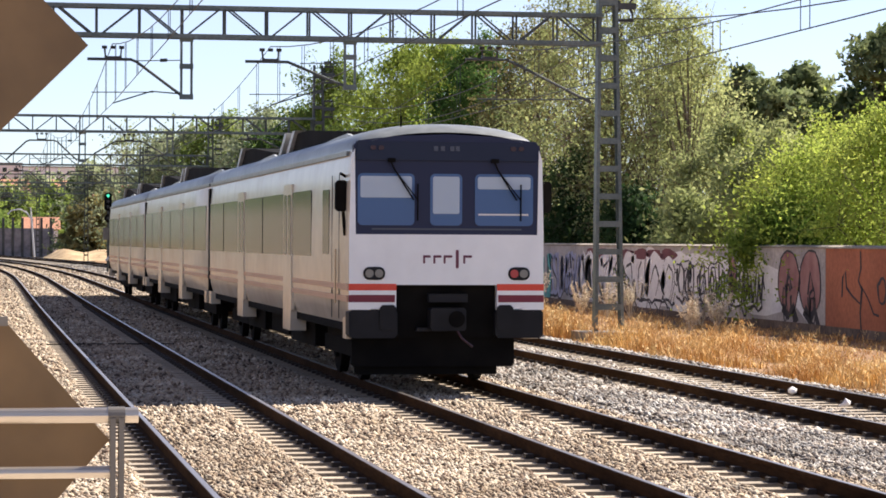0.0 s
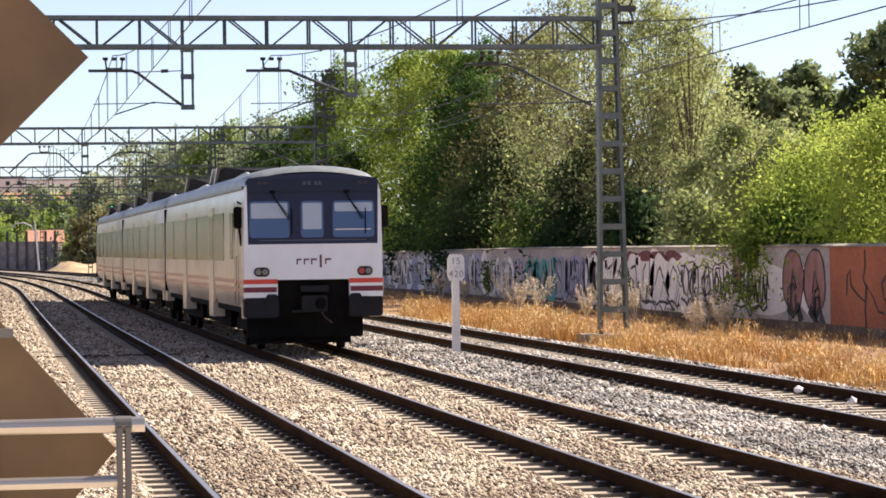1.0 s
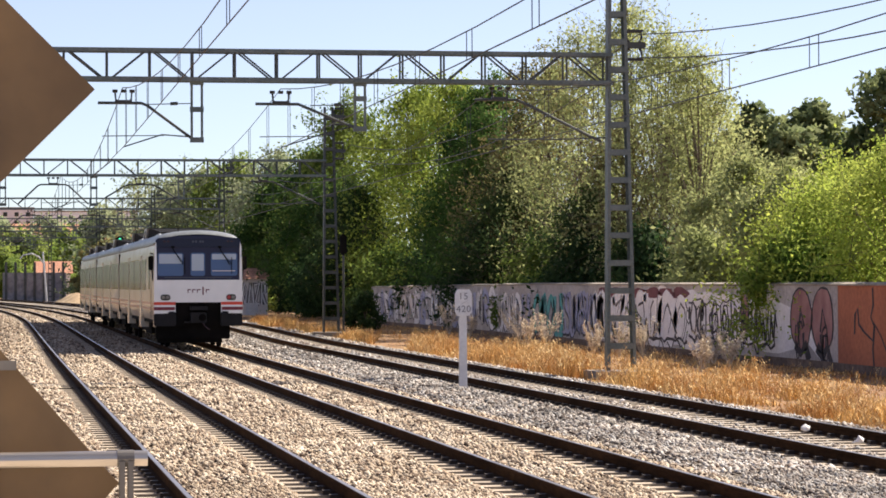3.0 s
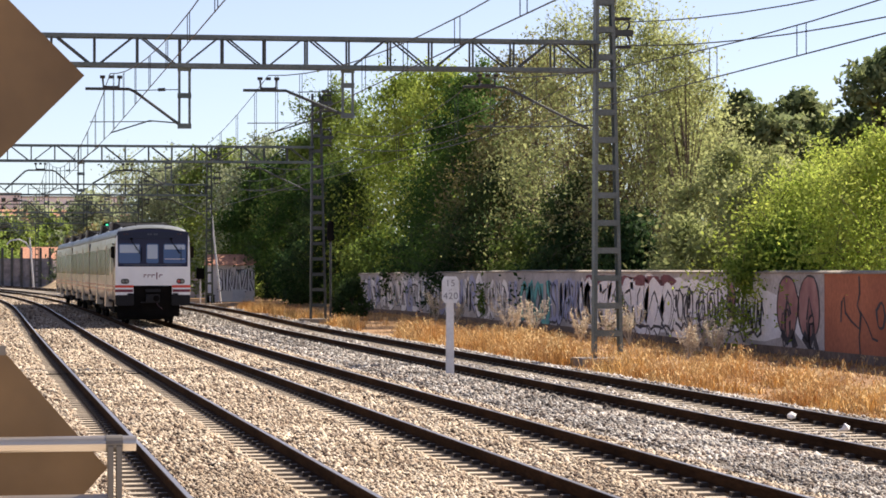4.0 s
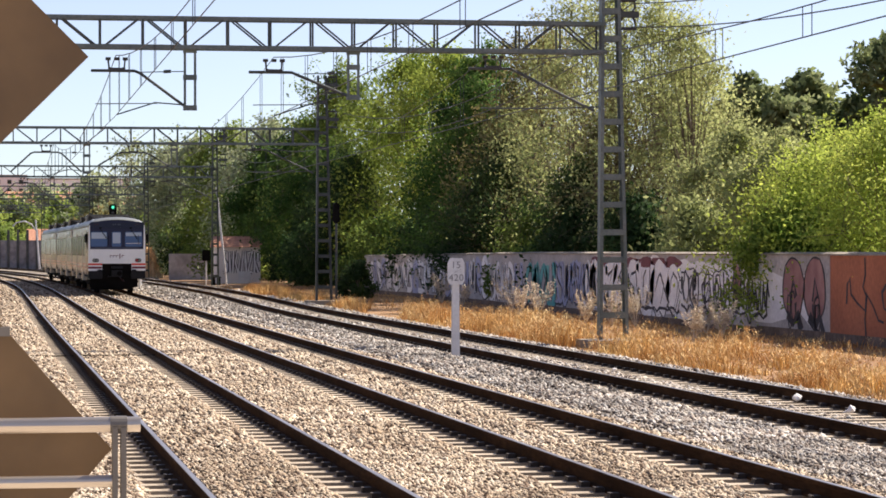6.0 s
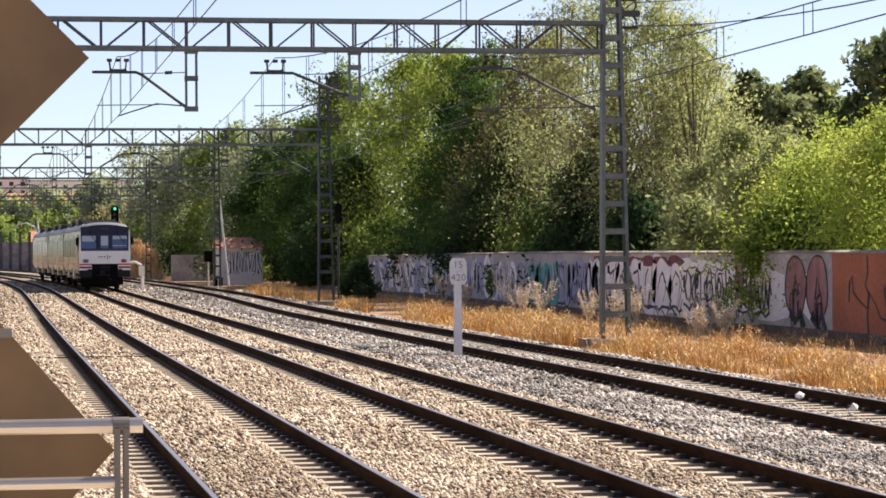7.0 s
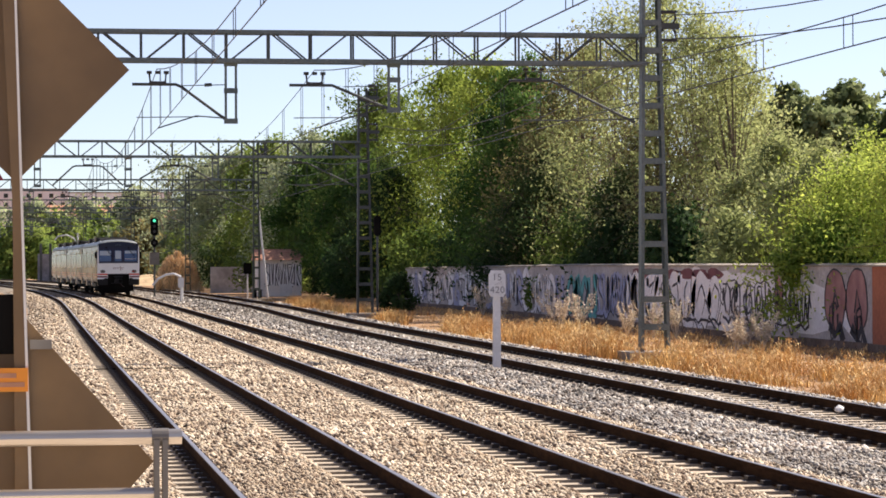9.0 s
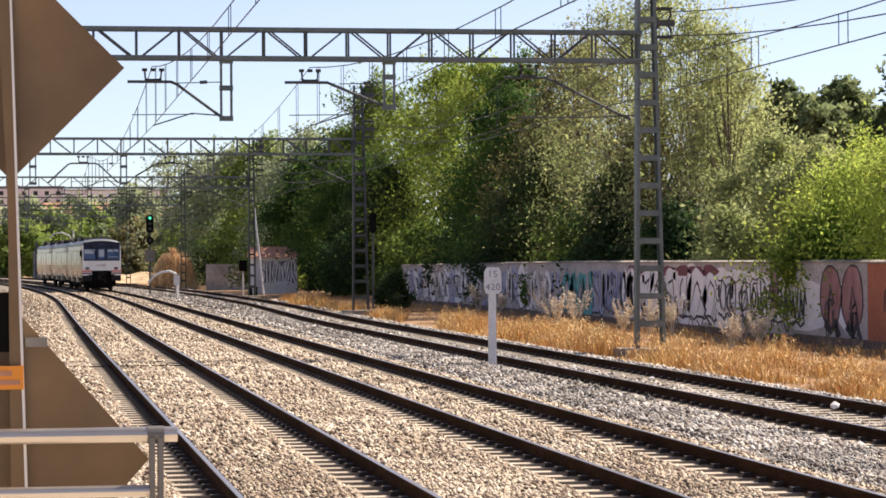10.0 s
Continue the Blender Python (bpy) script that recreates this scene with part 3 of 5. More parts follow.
    ribbon(ink_m, [(a - 0.3, b - rz), (a - 0.1, b - rz - 0.25), (a + 0.25, b - rz - 0.05)], 0.05, -0.009)
blob(red_m, loop(74.2, 1.2, 0.36, 0.55, 16, 0.3, 3), -0.006)
# dark red ovals
for k, (a, b, ry, rz) in enumerate(((66.9, 1.06, 0.95, 0.84), (68.8, 1.08, 1.0, 0.8))):
    blob(red_m, loop(a, b, ry, rz, 20, 0.16, k + 5), -0.005)
    ribbon(ink_m, loop(a, b, ry, rz, 22, 0.16, k + 5), 0.035, -0.009)
    for j in range(3):
        ribbon(ink_m, loop(a + rw.uniform(-0.4, 0.4), b - 0.35 - 0.4 * rw.random(), 0.25, 0.45, 9, 0.6, j + 20, rw.uniform(0, 5), rw.uniform(6, 9)), 0.035, -0.0092)
    ribbon(ink_m, [(a - 0.3, b - 0.2), (a, b + 0.3), (a + 0.2, b - 0.3)], 0.05, -0.009)
    ribbon(ink_m, [(a + 0.5, b - 0.7), (a, b - 0.95), (a - 0.4, b - 0.7), (a - 0.7, b - 1.1)], 0.2, -0.009)
for k in range(9):
    a = 71.0 + 0.38 * k
    ribbon(ink_m, [(a, 0.35 + 0.5 * rw.random()), (a + 0.14, 0.9 + 0.4 * rw.random()), (a + 0.3, 0.3 + 0.2 * rw.random())], 0.05, -0.009)
for k in range(26):
    a = 72.4 + 8.2 * rw.random()
    b = 0.3 + 1.1 * rw.random()
    ribbon(ink_m, loop(a, b, 0.12 + 0.25 * rw.random(), 0.15 + 0.35 * rw.random(), 9, 0.5, k, rw.uniform(0, 6), rw.uniform(7, 10)), 0.03 + 0.03 * rw.random(), -0.0085)
for k in range(40):
    a = 80.5 + 66 * rw.random()
    b = 0.1 + 0.9 * rw.random()
    ribbon(ink_m, [(a, b), (a + rw.uniform(-0.3, 0.3), b + 0.35 * rw.random()), (a + rw.uniform(-0.4, 0.4), b + 0.5 + 0.3 * rw.random())], 0.04 + 0.05 * rw.random(), -0.0095)
# lilac and teal lettering
for k in range(8):
    letter(lilac_m, ink_m, 93.6 + 0.72 * k, 0.8, 0.15 + 0.2 * rw.random(), 1.65, 40 + k)
for k in range(4):
    letter(teal_m, ink_m, 99.6 + 1.35 * k, 1.5, 0.1, 1.6, 60 + k)
# pale tall letters further on
y, i = 105.2, 0
while y < 147:
    w = rw.uniform(1.1, 1.9)
    letter(white_m if rw.random() < 0.75 else lilac_m, ink_m, y + w / 2, w, 0.05 + 0.2 * rw.random(), wall_top(y) - 0.25 - 0.2 * rw.random(), 80 + i)
    y += w * 1.0
    i += 1
# lines on the orange panels
ribbon(ink_m, [(62.9, 1.93), (62.85, 1.5), (63.05, 1.2), (62.75, 0.95), (62.9, 0.4), (62.8, -0.1)], 0.035, -0.009)
ribbon(ink_m, [(64.3, 0.75), (64.25, 1.25), (64.05, 1.4), (63.95, 1.0), (63.5, 0.8), (62.9, 0.62), (62.8, 1.05), (62.3, 0.75), (61.9, 0.4), (61.5, 0.35)], 0.04, -0.009)
ribbon(ink_m, loop(61.3, 0.95, 0.3, 0.3, 14, 0.3, 2), 0.045, -0.009)
paint("white_graffiti", white_m, M["g_white"])
paint("black_graffiti", ink_m, M["g_black"])
paint("red_graffiti", red_m, M["g_red"])
paint("red_graffiti", redband, M["g_maroon"])
paint("teal_graffiti", teal_m, M["g_teal"])
paint("lilac_graffiti", lilac_m, M["g_lilac"])


# ---- grass ----
def blades(name, pts, h, w, material, seed, lean=0.35):
    """Thin upright blades at points (n, 3); h: heights."""
    rng = np.random.default_rng(seed)
    n = len(pts)
    a = rng.uniform(0, 2 * np.pi, n)
    b = rng.uniform(0, 2 * np.pi, n)
    d = np.stack([np.cos(a), np.sin(a), np.zeros(n)], 1) * (w * rng.uniform(0.6, 1.4, n))[:, None]
    tip = np.stack([np.cos(b) * lean * rng.random(n), np.sin(b) * lean * rng.random(n), np.ones(n)], 1) * h[:, None]
    mid = tip * np.array([0.35, 0.35, 0.6])
    v = np.stack([pts - d, pts + d, pts + mid + d * 0.7, pts + mid - d * 0.7, pts + tip], 1).reshape(-1, 3)
    k = 5 * np.arange(n)[:, None]
    f = np.concatenate([k + np.array([[0, 1, 2]]), k + np.array([[0, 2, 3]]), k + np.array([[3, 2, 4]])])
    return part(name, array_mesh(name, v, f, material, True), None)


rng = np.random.default_rng(7)
n = 210000
gy = 34 + 124 * rng.random(n) ** 1.35
gx = rng.uniform(13.2, 21.55, n)
dens = np.array([noise.noise((a * 0.75, b * 0.3, 3.3)) + 0.35 * noise.noise((a * 2.1, b * 0.9, 7.0)) for a, b in zip(gx, gy)])
edge = np.clip((gx - 13.1) / 1.3, 0, 1)
keep = (rng.random(n) < 0.25 + 0.75 * edge) & (dens > np.interp(gy, [50, 70, 92], [-0.16, -0.06, 0.06]) + 0.2 * rng.random(n)) & ((gy < 88) | (dens > 0.2) | (rng.random(n) < 0.1)) & ((gx < np.where(gy > 78, 15.6, 16.2) + 1.1 * dens) | (rng.random(n) < 0.1))
keep &= ~((gx > 13.5) & (gx < 16.0) & (gy > 58.0) & (gy < 63.0) & (rng.random(n) < 0.85))
gx, gy, dens, edge = gx[keep], gy[keep], dens[keep], edge[keep]
gh = (0.1 + 0.42 * np.clip(dens + 0.2, 0, 0.85) ** 1.2) * np.interp(gx, [13, 16.3, 18.8, 21.6], [1.0, 1.05, 0.5, 0.35]) * rng.uniform(0.5, 1.5, len(gx)) * (0.45 + 0.75 * edge)
gp = np.stack([gx, gy, np.full(len(gx), -0.28)], 1)
tagged(blades("dry_grass", gp, gh, 0.01, M["grass"], 8, 1.0), "tall golden dry grass on the verge", "grass", kind="stuff")

# feathery seed heads on the taller stalks
tall = np.flatnonzero((gh > 0.22) & (gy < 100) & (rng.random(len(gh)) < 0.4))
hp = np.repeat(gp[tall] + np.stack([rng.uniform(-0.08, 0.08, len(tall)), rng.uniform(-0.08, 0.08, len(tall)), gh[tall] * rng.uniform(0.75, 1.15, len(tall))], 1), 5, axis=0)
hp += rng.normal(size=hp.shape) * np.array([0.025, 0.025, 0.05])
tagged(blades("grass_seed_heads", hp, rng.uniform(0.03, 0.08, len(hp)), 0.009, M["seed"], 12, 1.4), "pale feathery seed heads on dry grass", "grass", kind="stuff")

n = 36000
gp = np.stack([rng.uniform(13.15, 21.5, n), 30 + 110 * rng.random(n) ** 2.0, np.full(n, -0.29)], 1)
tagged(blades("short_grass", gp, rng.uniform(0.05, 0.15, n), 0.012, M["grass"], 9, 1.6), "short dry grass on the bare verge", "grass", kind="stuff")


def weed(name, x, y, h, seed):
    """A tall bleached seed-head weed."""
    r = random.Random(seed)
    m = Mesh()
    for s in range(17):
        a, l = r.uniform(0, 6.28), h * r.uniform(0.55, 1.1)
        k = r.uniform(0.2, 0.6)
        top = Vector((math.cos(a) * k * l, math.sin(a) * k * l, l))
        m.tube([(0, 0, 0), top * 0.5 + Vector((0, 0, 0.06)), top], 0.008, 3, 0.004)
        for q in range(26):
            p = top * r.uniform(0.55, 1.05)
            d = Vector((r.uniform(-1, 1), r.uniform(-1, 1), r.uniform(-0.3, 1))).normalized() * r.uniform(0.05, 0.12)
            m.beam(p, p + d, 0.014)
    ob = part(name, m, M["weed"])
    ob.location = (x, y, -0.3)
    return tagged(ob, "bleached dry weed with pale seed heads in the grass", "weed", "dry weeds on the verge")


for k, (x, y, h) in enumerate(((19.6, 92.5, 1.25), (19.2, 95.5, 1.3), (18.6, 91.0, 1.1), (19.9, 79.5, 1.15), (19.4, 80.5, 1.2), (18.9, 82.0, 1.0), (18.2, 66.5, 0.9), 
                               (20.2, 72.5, 1.0), (19.8, 69.5, 0.9), (20.5, 118, 1.3), (20.0, 110, 1.1))):
    weed("dry_weed", x, y, h, k)


# ---- trees ----
def leaves(rng, pts, size, out, aspect=0.5, droop=0.0):
    """Leaf blades at points, turned to the outside of their bough; out: that way."""
    n = len(pts)
    u = rng.normal(size=(n, 3))
    u[:, 2] -= droop
    u /= np.linalg.norm(u, axis=1)[:, None]
    w = rng.normal(size=(n, 3))
    w -= u * (w * u).sum(1)[:, None]
    w /= np.linalg.norm(w, axis=1)[:, None]
    s = size * rng.uniform(0.6, 1.4, (n, 1))
    flip = (np.cross(u, w) * out).sum(1) < 0
    w[flip] *= -1
    nr = out * 0.85 + np.cross(u, w) * 0.5
    nr /= np.linalg.norm(nr, axis=1)[:, None]
    v = np.stack([pts - u * s, pts - w * s * aspect, pts + u * s, pts + w * s * aspect], 1).reshape(-1, 3)
    return v, np.repeat(nr, 4, axis=0), 4 * np.arange(n)[:, None] + np.array([[0, 1, 2, 3]])


def tree(name, label, x, y, h, r, material, count, size, seed, low=0.15, clumps=34, lean=0.0, sparse=0.0, flat=1.0, trunk_r=0.16, droop=0.3, spiky=0.0, spread=None):
    """A trunk with limbs to its boughs, and boughs of many leaves with gaps between."""
    rng = np.random.default_rng(seed)
    ob = thing(name, label, "tree", at=(x, y, -0.3))
    wood = Mesh()
    top = h * 0.72
    tr = [Vector((0, 0, 0))]
    for i in range(1, 7):
        q = i / 6
        tr.append(Vector((lean * q * h * 0.3 + 0.12 * rng.normal() * q, 0.12 * rng.normal() * q, top * q)))
    wood.tube(tr, trunk_r, 7, trunk_r * 0.3)
    pts, outs = [], []
    per = count // clumps
    for c in range(clumps):
        q = low + (1 - low) * ((c + rng.random()) / clumps)
        prof = math.sin(math.pi * min(1.0, 0.16 + 0.84 * q) ** 0.85) ** 0.6
        a = c * 2.4 + rng.normal() * 0.5
        rad = r * prof * rng.uniform(0.25, 1.0) ** 0.6
        ctr = np.array([math.cos(a) * rad + lean * q * h * 0.3, math.sin(a) * rad, q * h * 0.93])
        cr = r * rng.uniform(0.2, 0.42) * (0.75 + 0.4 * prof)
        s = min(0.95, max(0.12, q * 0.8 - 0.1))
        st = tr[min(5, int(s * 6))]
        mid = (st + Vector(ctr)) * 0.5 + Vector((0, 0, 0.12 * r * (1 if q > 0.3 else -0.5)))
        wood.tube([st, mid, ctr], trunk_r * 0.33, 5, 0.012)
        k = int(per * rng.uniform(0.6, 1.4))
        tw = int(9 + 8 * rng.random())
        # twigs from the bough's centre, leaves strung along them
        d = rng.normal(size=(tw, 3)) * np.array([1, 1, 0.75 * flat])
        d /= np.linalg.norm(d, axis=1)[:, None]
        d[:, 2] += 0.25 + spiky * 0.4
        ln = cr * rng.uniform(0.7, 1.75, tw)
        for j in range(0, tw, 2):
            e = ctr + d[j] * ln[j]
            wood.tube([ctr, e], 0.014, 3, 0.005)
        pick = rng.integers(0, tw, k)
        pos = rng.random(k) ** 0.6
        sc = cr * (0.2 + 0.2 * rng.random(k))[:, None]
        p = ctr + d[pick] * (ln[pick] * pos)[:, None] + rng.normal(size=(k, 3)) * sc * np.array([1, 1, 0.8 * flat])
        p[:, 2] -= droop * cr * pos ** 2
        pts.append(p)
        o = p - (ctr - np.array([0, 0, cr * 0.3]))
        o /= np.linalg.norm(o, axis=1)[:, None] + 1e-6
        outs.append(o + np.array([0, 0, 0.25]))
    pts, outs = np.concatenate(pts), np.concatenate(outs)
    keep = (pts[:, 2] > 0.25) & (rng.random(len(pts)) > sparse)
    pts, outs = pts[keep], outs[keep]
    v, nr, f = leaves(rng, pts, size * (1.42 if spread is None else spread), outs)
    part("trunk", wood, M["bark"], ob)
    part("crown", array_mesh("crown", v, f, material, normals=nr), None, ob)
    return ob


# each: x, y, height, radius, leaves, count, leaf size
TREES = [
    ("bright lime-green tree hanging over the wall", 23.8, 73.2, 5.3, 2.8, "leaf_lime", 38000, 0.044, 0.1, 44),
    ("bright lime-green bushy tree behind the wall", 24.6, 69.0, 6.3, 2.8, "leaf_lime", 38000, 0.044, 0.1, 40),
    ("leafy lime-green shrub tree behind the wall", 25.2, 63.5, 6.4, 2.8, "leaf_lime", 34000, 0.044, 0.1, 36),
    ("lime-green young tree behind the wall", 26.5, 78.5, 6.2, 2.6, "leaf_lime", 30000, 0.044, 0.1, 36),
    ("tall airy olive-green tree behind the wall", 26.5, 108.0, 14.6, 4.2, "leaf_olive", 25000, 0.055, 0.18, 64),
    ("tall olive-green tree with bare twigs", 26.2, 101.0, 12.8, 3.0, "leaf_olive", 18000, 0.052, 0.12, 56),
    ("slender olive-green tree with wispy twigs", 26.7, 98.0, 11.8, 2.4, "leaf_olive", 13000, 0.05, 0.12, 48),
    ("olive-grey tree behind the wall", 26.5, 91.0, 7.0, 2.4, "leaf_olive", 28000, 0.055, 0.1, 40),
    ("olive-green bush tree behind the wall", 26.2, 84.5, 6.4, 2.5, "leaf_olive", 26000, 0.055, 0.08, 36),
    ("brownish airy tree among the green ones", 25.6, 105.5, 9.2, 2.1, "leaf_dry", 16000, 0.05, 0.2, 36),
    ("dense olive tree behind the airy trees", 28.4, 104.0, 10.4, 3.0, "leaf_olive", 26000, 0.055, 0.1, 44),
    ("airy olive tree among the taller trees", 26.5, 117.0, 14.6, 3.6, "leaf_olive", 19000, 0.056, 0.12, 52),
    ("brownish olive tree behind the wall", 26.5, 124.0, 13.2, 3.8, "leaf_dry", 40000, 0.065, 0.1, 50),
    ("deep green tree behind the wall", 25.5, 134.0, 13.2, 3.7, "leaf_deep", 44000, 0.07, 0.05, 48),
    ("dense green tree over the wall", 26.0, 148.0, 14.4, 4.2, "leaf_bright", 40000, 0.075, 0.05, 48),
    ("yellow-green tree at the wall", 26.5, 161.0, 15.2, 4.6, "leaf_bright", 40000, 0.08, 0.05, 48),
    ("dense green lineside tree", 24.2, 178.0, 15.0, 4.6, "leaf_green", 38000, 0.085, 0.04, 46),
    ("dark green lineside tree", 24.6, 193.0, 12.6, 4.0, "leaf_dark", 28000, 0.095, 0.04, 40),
    ("dark lineside tree beyond the hut", 22.5, 208.0, 12.9, 4.6, "leaf_hazy", 26000, 0.11, 0.04, 40),
    ("green lineside tree beyond the hut", 20.5, 222.0, 13.2, 4.4, "leaf_green", 22000, 0.12, 0.04, 38),
    ("dark green lineside tree far down the line", 19.0, 242.0, 13.2, 5.0, "leaf_hazy", 20000, 0.13, 0.04, 38),
    ("green tree far down the line", 18.2, 262.0, 13.0, 4.8, "leaf_hazy", 18000, 0.14, 0.04, 36),
    ("grey-green thin tree far down the line", 15.6, 285.0, 15.2, 4.2, "leaf_hazy", 2600, 0.15, 0.1, 40),
    ("tree far down the line paled for haze", 14.5, 330.0, 11.5, 4.6, "leaf_hazy", 11000, 0.18, 0.04, 34),
]
for k, (label, x, y, h, r, lf, cnt, size, low, cl) in enumerate(TREES):
    tree("tree", label, x, y, h, r, M[lf], int(cnt * 0.72), size, 100 + k, low, cl, trunk_r=0.09 if lf == "leaf_olive" else 0.16)
# understorey shrubs, many in dark leaves that paint in the shade there
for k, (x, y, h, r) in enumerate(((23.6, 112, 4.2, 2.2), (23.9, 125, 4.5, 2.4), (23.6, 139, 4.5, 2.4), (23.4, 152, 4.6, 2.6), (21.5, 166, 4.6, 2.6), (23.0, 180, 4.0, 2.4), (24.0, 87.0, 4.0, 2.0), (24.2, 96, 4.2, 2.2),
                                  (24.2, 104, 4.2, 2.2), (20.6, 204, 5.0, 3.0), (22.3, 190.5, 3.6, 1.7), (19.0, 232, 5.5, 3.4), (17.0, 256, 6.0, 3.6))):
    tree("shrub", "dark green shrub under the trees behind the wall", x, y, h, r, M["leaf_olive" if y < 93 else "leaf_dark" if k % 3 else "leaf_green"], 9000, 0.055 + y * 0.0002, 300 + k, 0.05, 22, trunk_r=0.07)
mound = thing("dry_bush", "domed dry tan bush beside the far track", "bush", at=(13.3, 232, -0.35))
dm = Mesh()
for j in range(9):
    for i in range(20):
        a, q = 2 * math.pi * i / 20, j / 8
        k = max(0.0, 1 - q ** 2.2) ** 0.55 * (1 + 0.22 * noise.noise((math.cos(a) * 1.3, math.sin(a) * 1.3, q * 2)))
        dm.v.append((1.75 * k * math.cos(a) + (0.5 * (1 - q) ** 2 if math.cos(a) > 0 else 0), 1.6 * k * math.sin(a), 3.1 * q * (1 + 0.06 * noise.noise((a, q * 3, 2)))))
dm.f = [(j * 20 + i, j * 20 + (i + 1) % 20, (j + 1) * 20 + (i + 1) % 20, (j + 1) * 20 + i) for j in range(8) for i in range(20)]
part("core", dm, M["dry_bank"], mound, smooth=True)
rb2 = np.random.default_rng(31)
pick = np.array(dm.v)[rb2.integers(0, len(dm.v), 9000)] * rb2.uniform(0.9, 1.03, (9000, 1)) + rb2.normal(size=(9000, 3)) * 0.12
stalks = blades("dry_foliage", pick, rb2.uniform(0.2, 0.5, 9000), 0.03, M["bush_tan"], 32, 0.8)
stalks.parent = mound
tree("tree", "young green tree drooping over the wall", 22.5, 72.0, 3.5, 1.5, M["leaf_mid"], 22000, 0.05, 360, 0.62, 34, trunk_r=0.06, droop=0.3)
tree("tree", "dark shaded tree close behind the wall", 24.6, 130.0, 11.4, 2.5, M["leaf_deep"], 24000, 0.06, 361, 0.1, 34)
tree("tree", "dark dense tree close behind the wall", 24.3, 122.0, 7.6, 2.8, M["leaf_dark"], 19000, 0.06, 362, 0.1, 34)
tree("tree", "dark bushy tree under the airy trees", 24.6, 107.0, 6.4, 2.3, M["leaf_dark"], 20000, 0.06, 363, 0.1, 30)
# two trees with darkened leaves for the shaded foot of the tree line
tree("tree", "tree at the end of the wall, leaves darkened for shade", 22.6, 163.0, 8.6, 2.9, M["leaf_dark"], 24000, 0.07, 364, 0.05, 34)
tree("tree", "tree beside the line, leaves darkened for shade", 22.0, 174.0, 9.6, 3.0, M["leaf_deep"], 24000, 0.075, 365, 0.05, 34)
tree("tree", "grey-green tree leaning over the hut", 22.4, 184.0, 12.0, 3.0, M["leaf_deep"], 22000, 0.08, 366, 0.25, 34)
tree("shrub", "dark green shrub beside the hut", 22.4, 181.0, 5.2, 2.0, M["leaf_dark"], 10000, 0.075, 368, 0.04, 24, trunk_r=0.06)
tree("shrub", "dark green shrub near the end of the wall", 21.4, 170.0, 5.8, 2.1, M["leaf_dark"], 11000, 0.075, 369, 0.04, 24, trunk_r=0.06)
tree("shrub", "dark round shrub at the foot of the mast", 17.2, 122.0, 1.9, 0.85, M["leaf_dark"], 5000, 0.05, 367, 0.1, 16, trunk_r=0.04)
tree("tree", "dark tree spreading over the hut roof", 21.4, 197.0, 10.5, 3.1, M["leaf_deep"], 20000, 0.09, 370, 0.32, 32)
# trees on the other side of the line
for k in range(12):
    y = 150 + 23 * k
    tree("tree", "leafy green tree beside the line behind the platform", bend(y) - 11.5 - 2.5 * (k % 2), y, 8.0 + 1.3 * (k % 3), 4.6, M["leaf_green" if k % 3 else "leaf_deep"], 5000, 0.19, 600 + k, 0.02, 26)
# umbrella pines further back
for k, (x, y, h, r) in enumerate(((44.2, 150, 13.1, 2.4), (45.8, 148, 11.6, 2.8), (48.6, 152, 13.7, 2.6), (50.2, 150, 11.6, 3.0), (47.4, 149, 10.8, 3.0), (52.2, 147, 15.9, 3.2), (54.8, 146, 16.4, 3.6), (43.0, 150, 11.0, 2.4), (52.0, 150, 11.5, 3.0))):
    tree("pine", "dark umbrella pine with a clumped crown far behind the wall", x, y, h, r, M["leaf_pine"], 9000, 0.15, 400 + k, 0.55, 22, flat=0.5, trunk_r=0.2, droop=0.0)
# far trees at the end of the line
for k, (x, y, h, r, lf) in enumerate(((0.0, 420, 9.0, 5.0, "leaf_green"), (6.0, 440, 10.5, 5.5, "leaf_green"), (13, 450, 11, 6, "leaf_green"), (19, 460, 12, 6, "leaf_dark"), (-6, 430, 9, 5, "leaf_green"), (2, 520, 15, 7, "leaf_hazy"),
                                      (12, 540, 16, 7, "leaf_hazy"), (22, 520, 17, 8, "leaf_hazy"), (-8, 540, 15, 8, "leaf_hazy"), (14.2, 322, 7.5, 3.0, "leaf_dry"), (16.5, 345, 9.0, 3.4, "leaf_hazy"))):
    tree("far_tree", "green tree at the far end of the line", x, y, h, r, M[lf], 5000, 0.3, 500 + k, 0.04, 26)


# ---- catenary portals ----
def portal(y0, first):
    cx = bend(y0) - (0.0 if first else 0.4)
    ob = thing("catenary_portal", "galvanised steel lattice portal carrying the overhead line", "catenary portal", "portals over the tracks", at=(cx, y0, 0))
    top, low = (7.6, 6.92) if first else (7.42, 6.76)
    xa, xb = -1.3, 14.9
    for dy in (-0.22, 0.22):
        for z in (low, top):
            m = Mesh()
            m.beam((xa, dy, z), (xb, dy, z), 0.07, 0.09 if z == top else 0.1)
            part("chord", m, M["galv"], ob)
        x = 14.75
        i = 0
        while x > xa + 0.9:
            part("upright", Mesh().beam((x, dy, low), (x, dy, top), 0.045, 0.035), M["galv_dark"], ob)
            za, zb = (low, top) if i % 2 == 0 else (top, low)
            part("diagonal", Mesh().beam((x - 0.08, dy, za), (x - 0.92, dy, zb), 0.038), M["galv_dark"], ob)
            x -= 1.0
            i += 1
    x, i = 14.75, 0
    while x > xa + 0.9:
        for z in (low, top):
            e = 0.22 if i % 2 else -0.22
            part("cross_bar", Mesh().beam((x, -e, z), (x - 1.0, e, z), 0.035), M["galv_dark"], ob)
        x -= 1.0
        i += 1
    # masts: two channel legs joined by batten plates
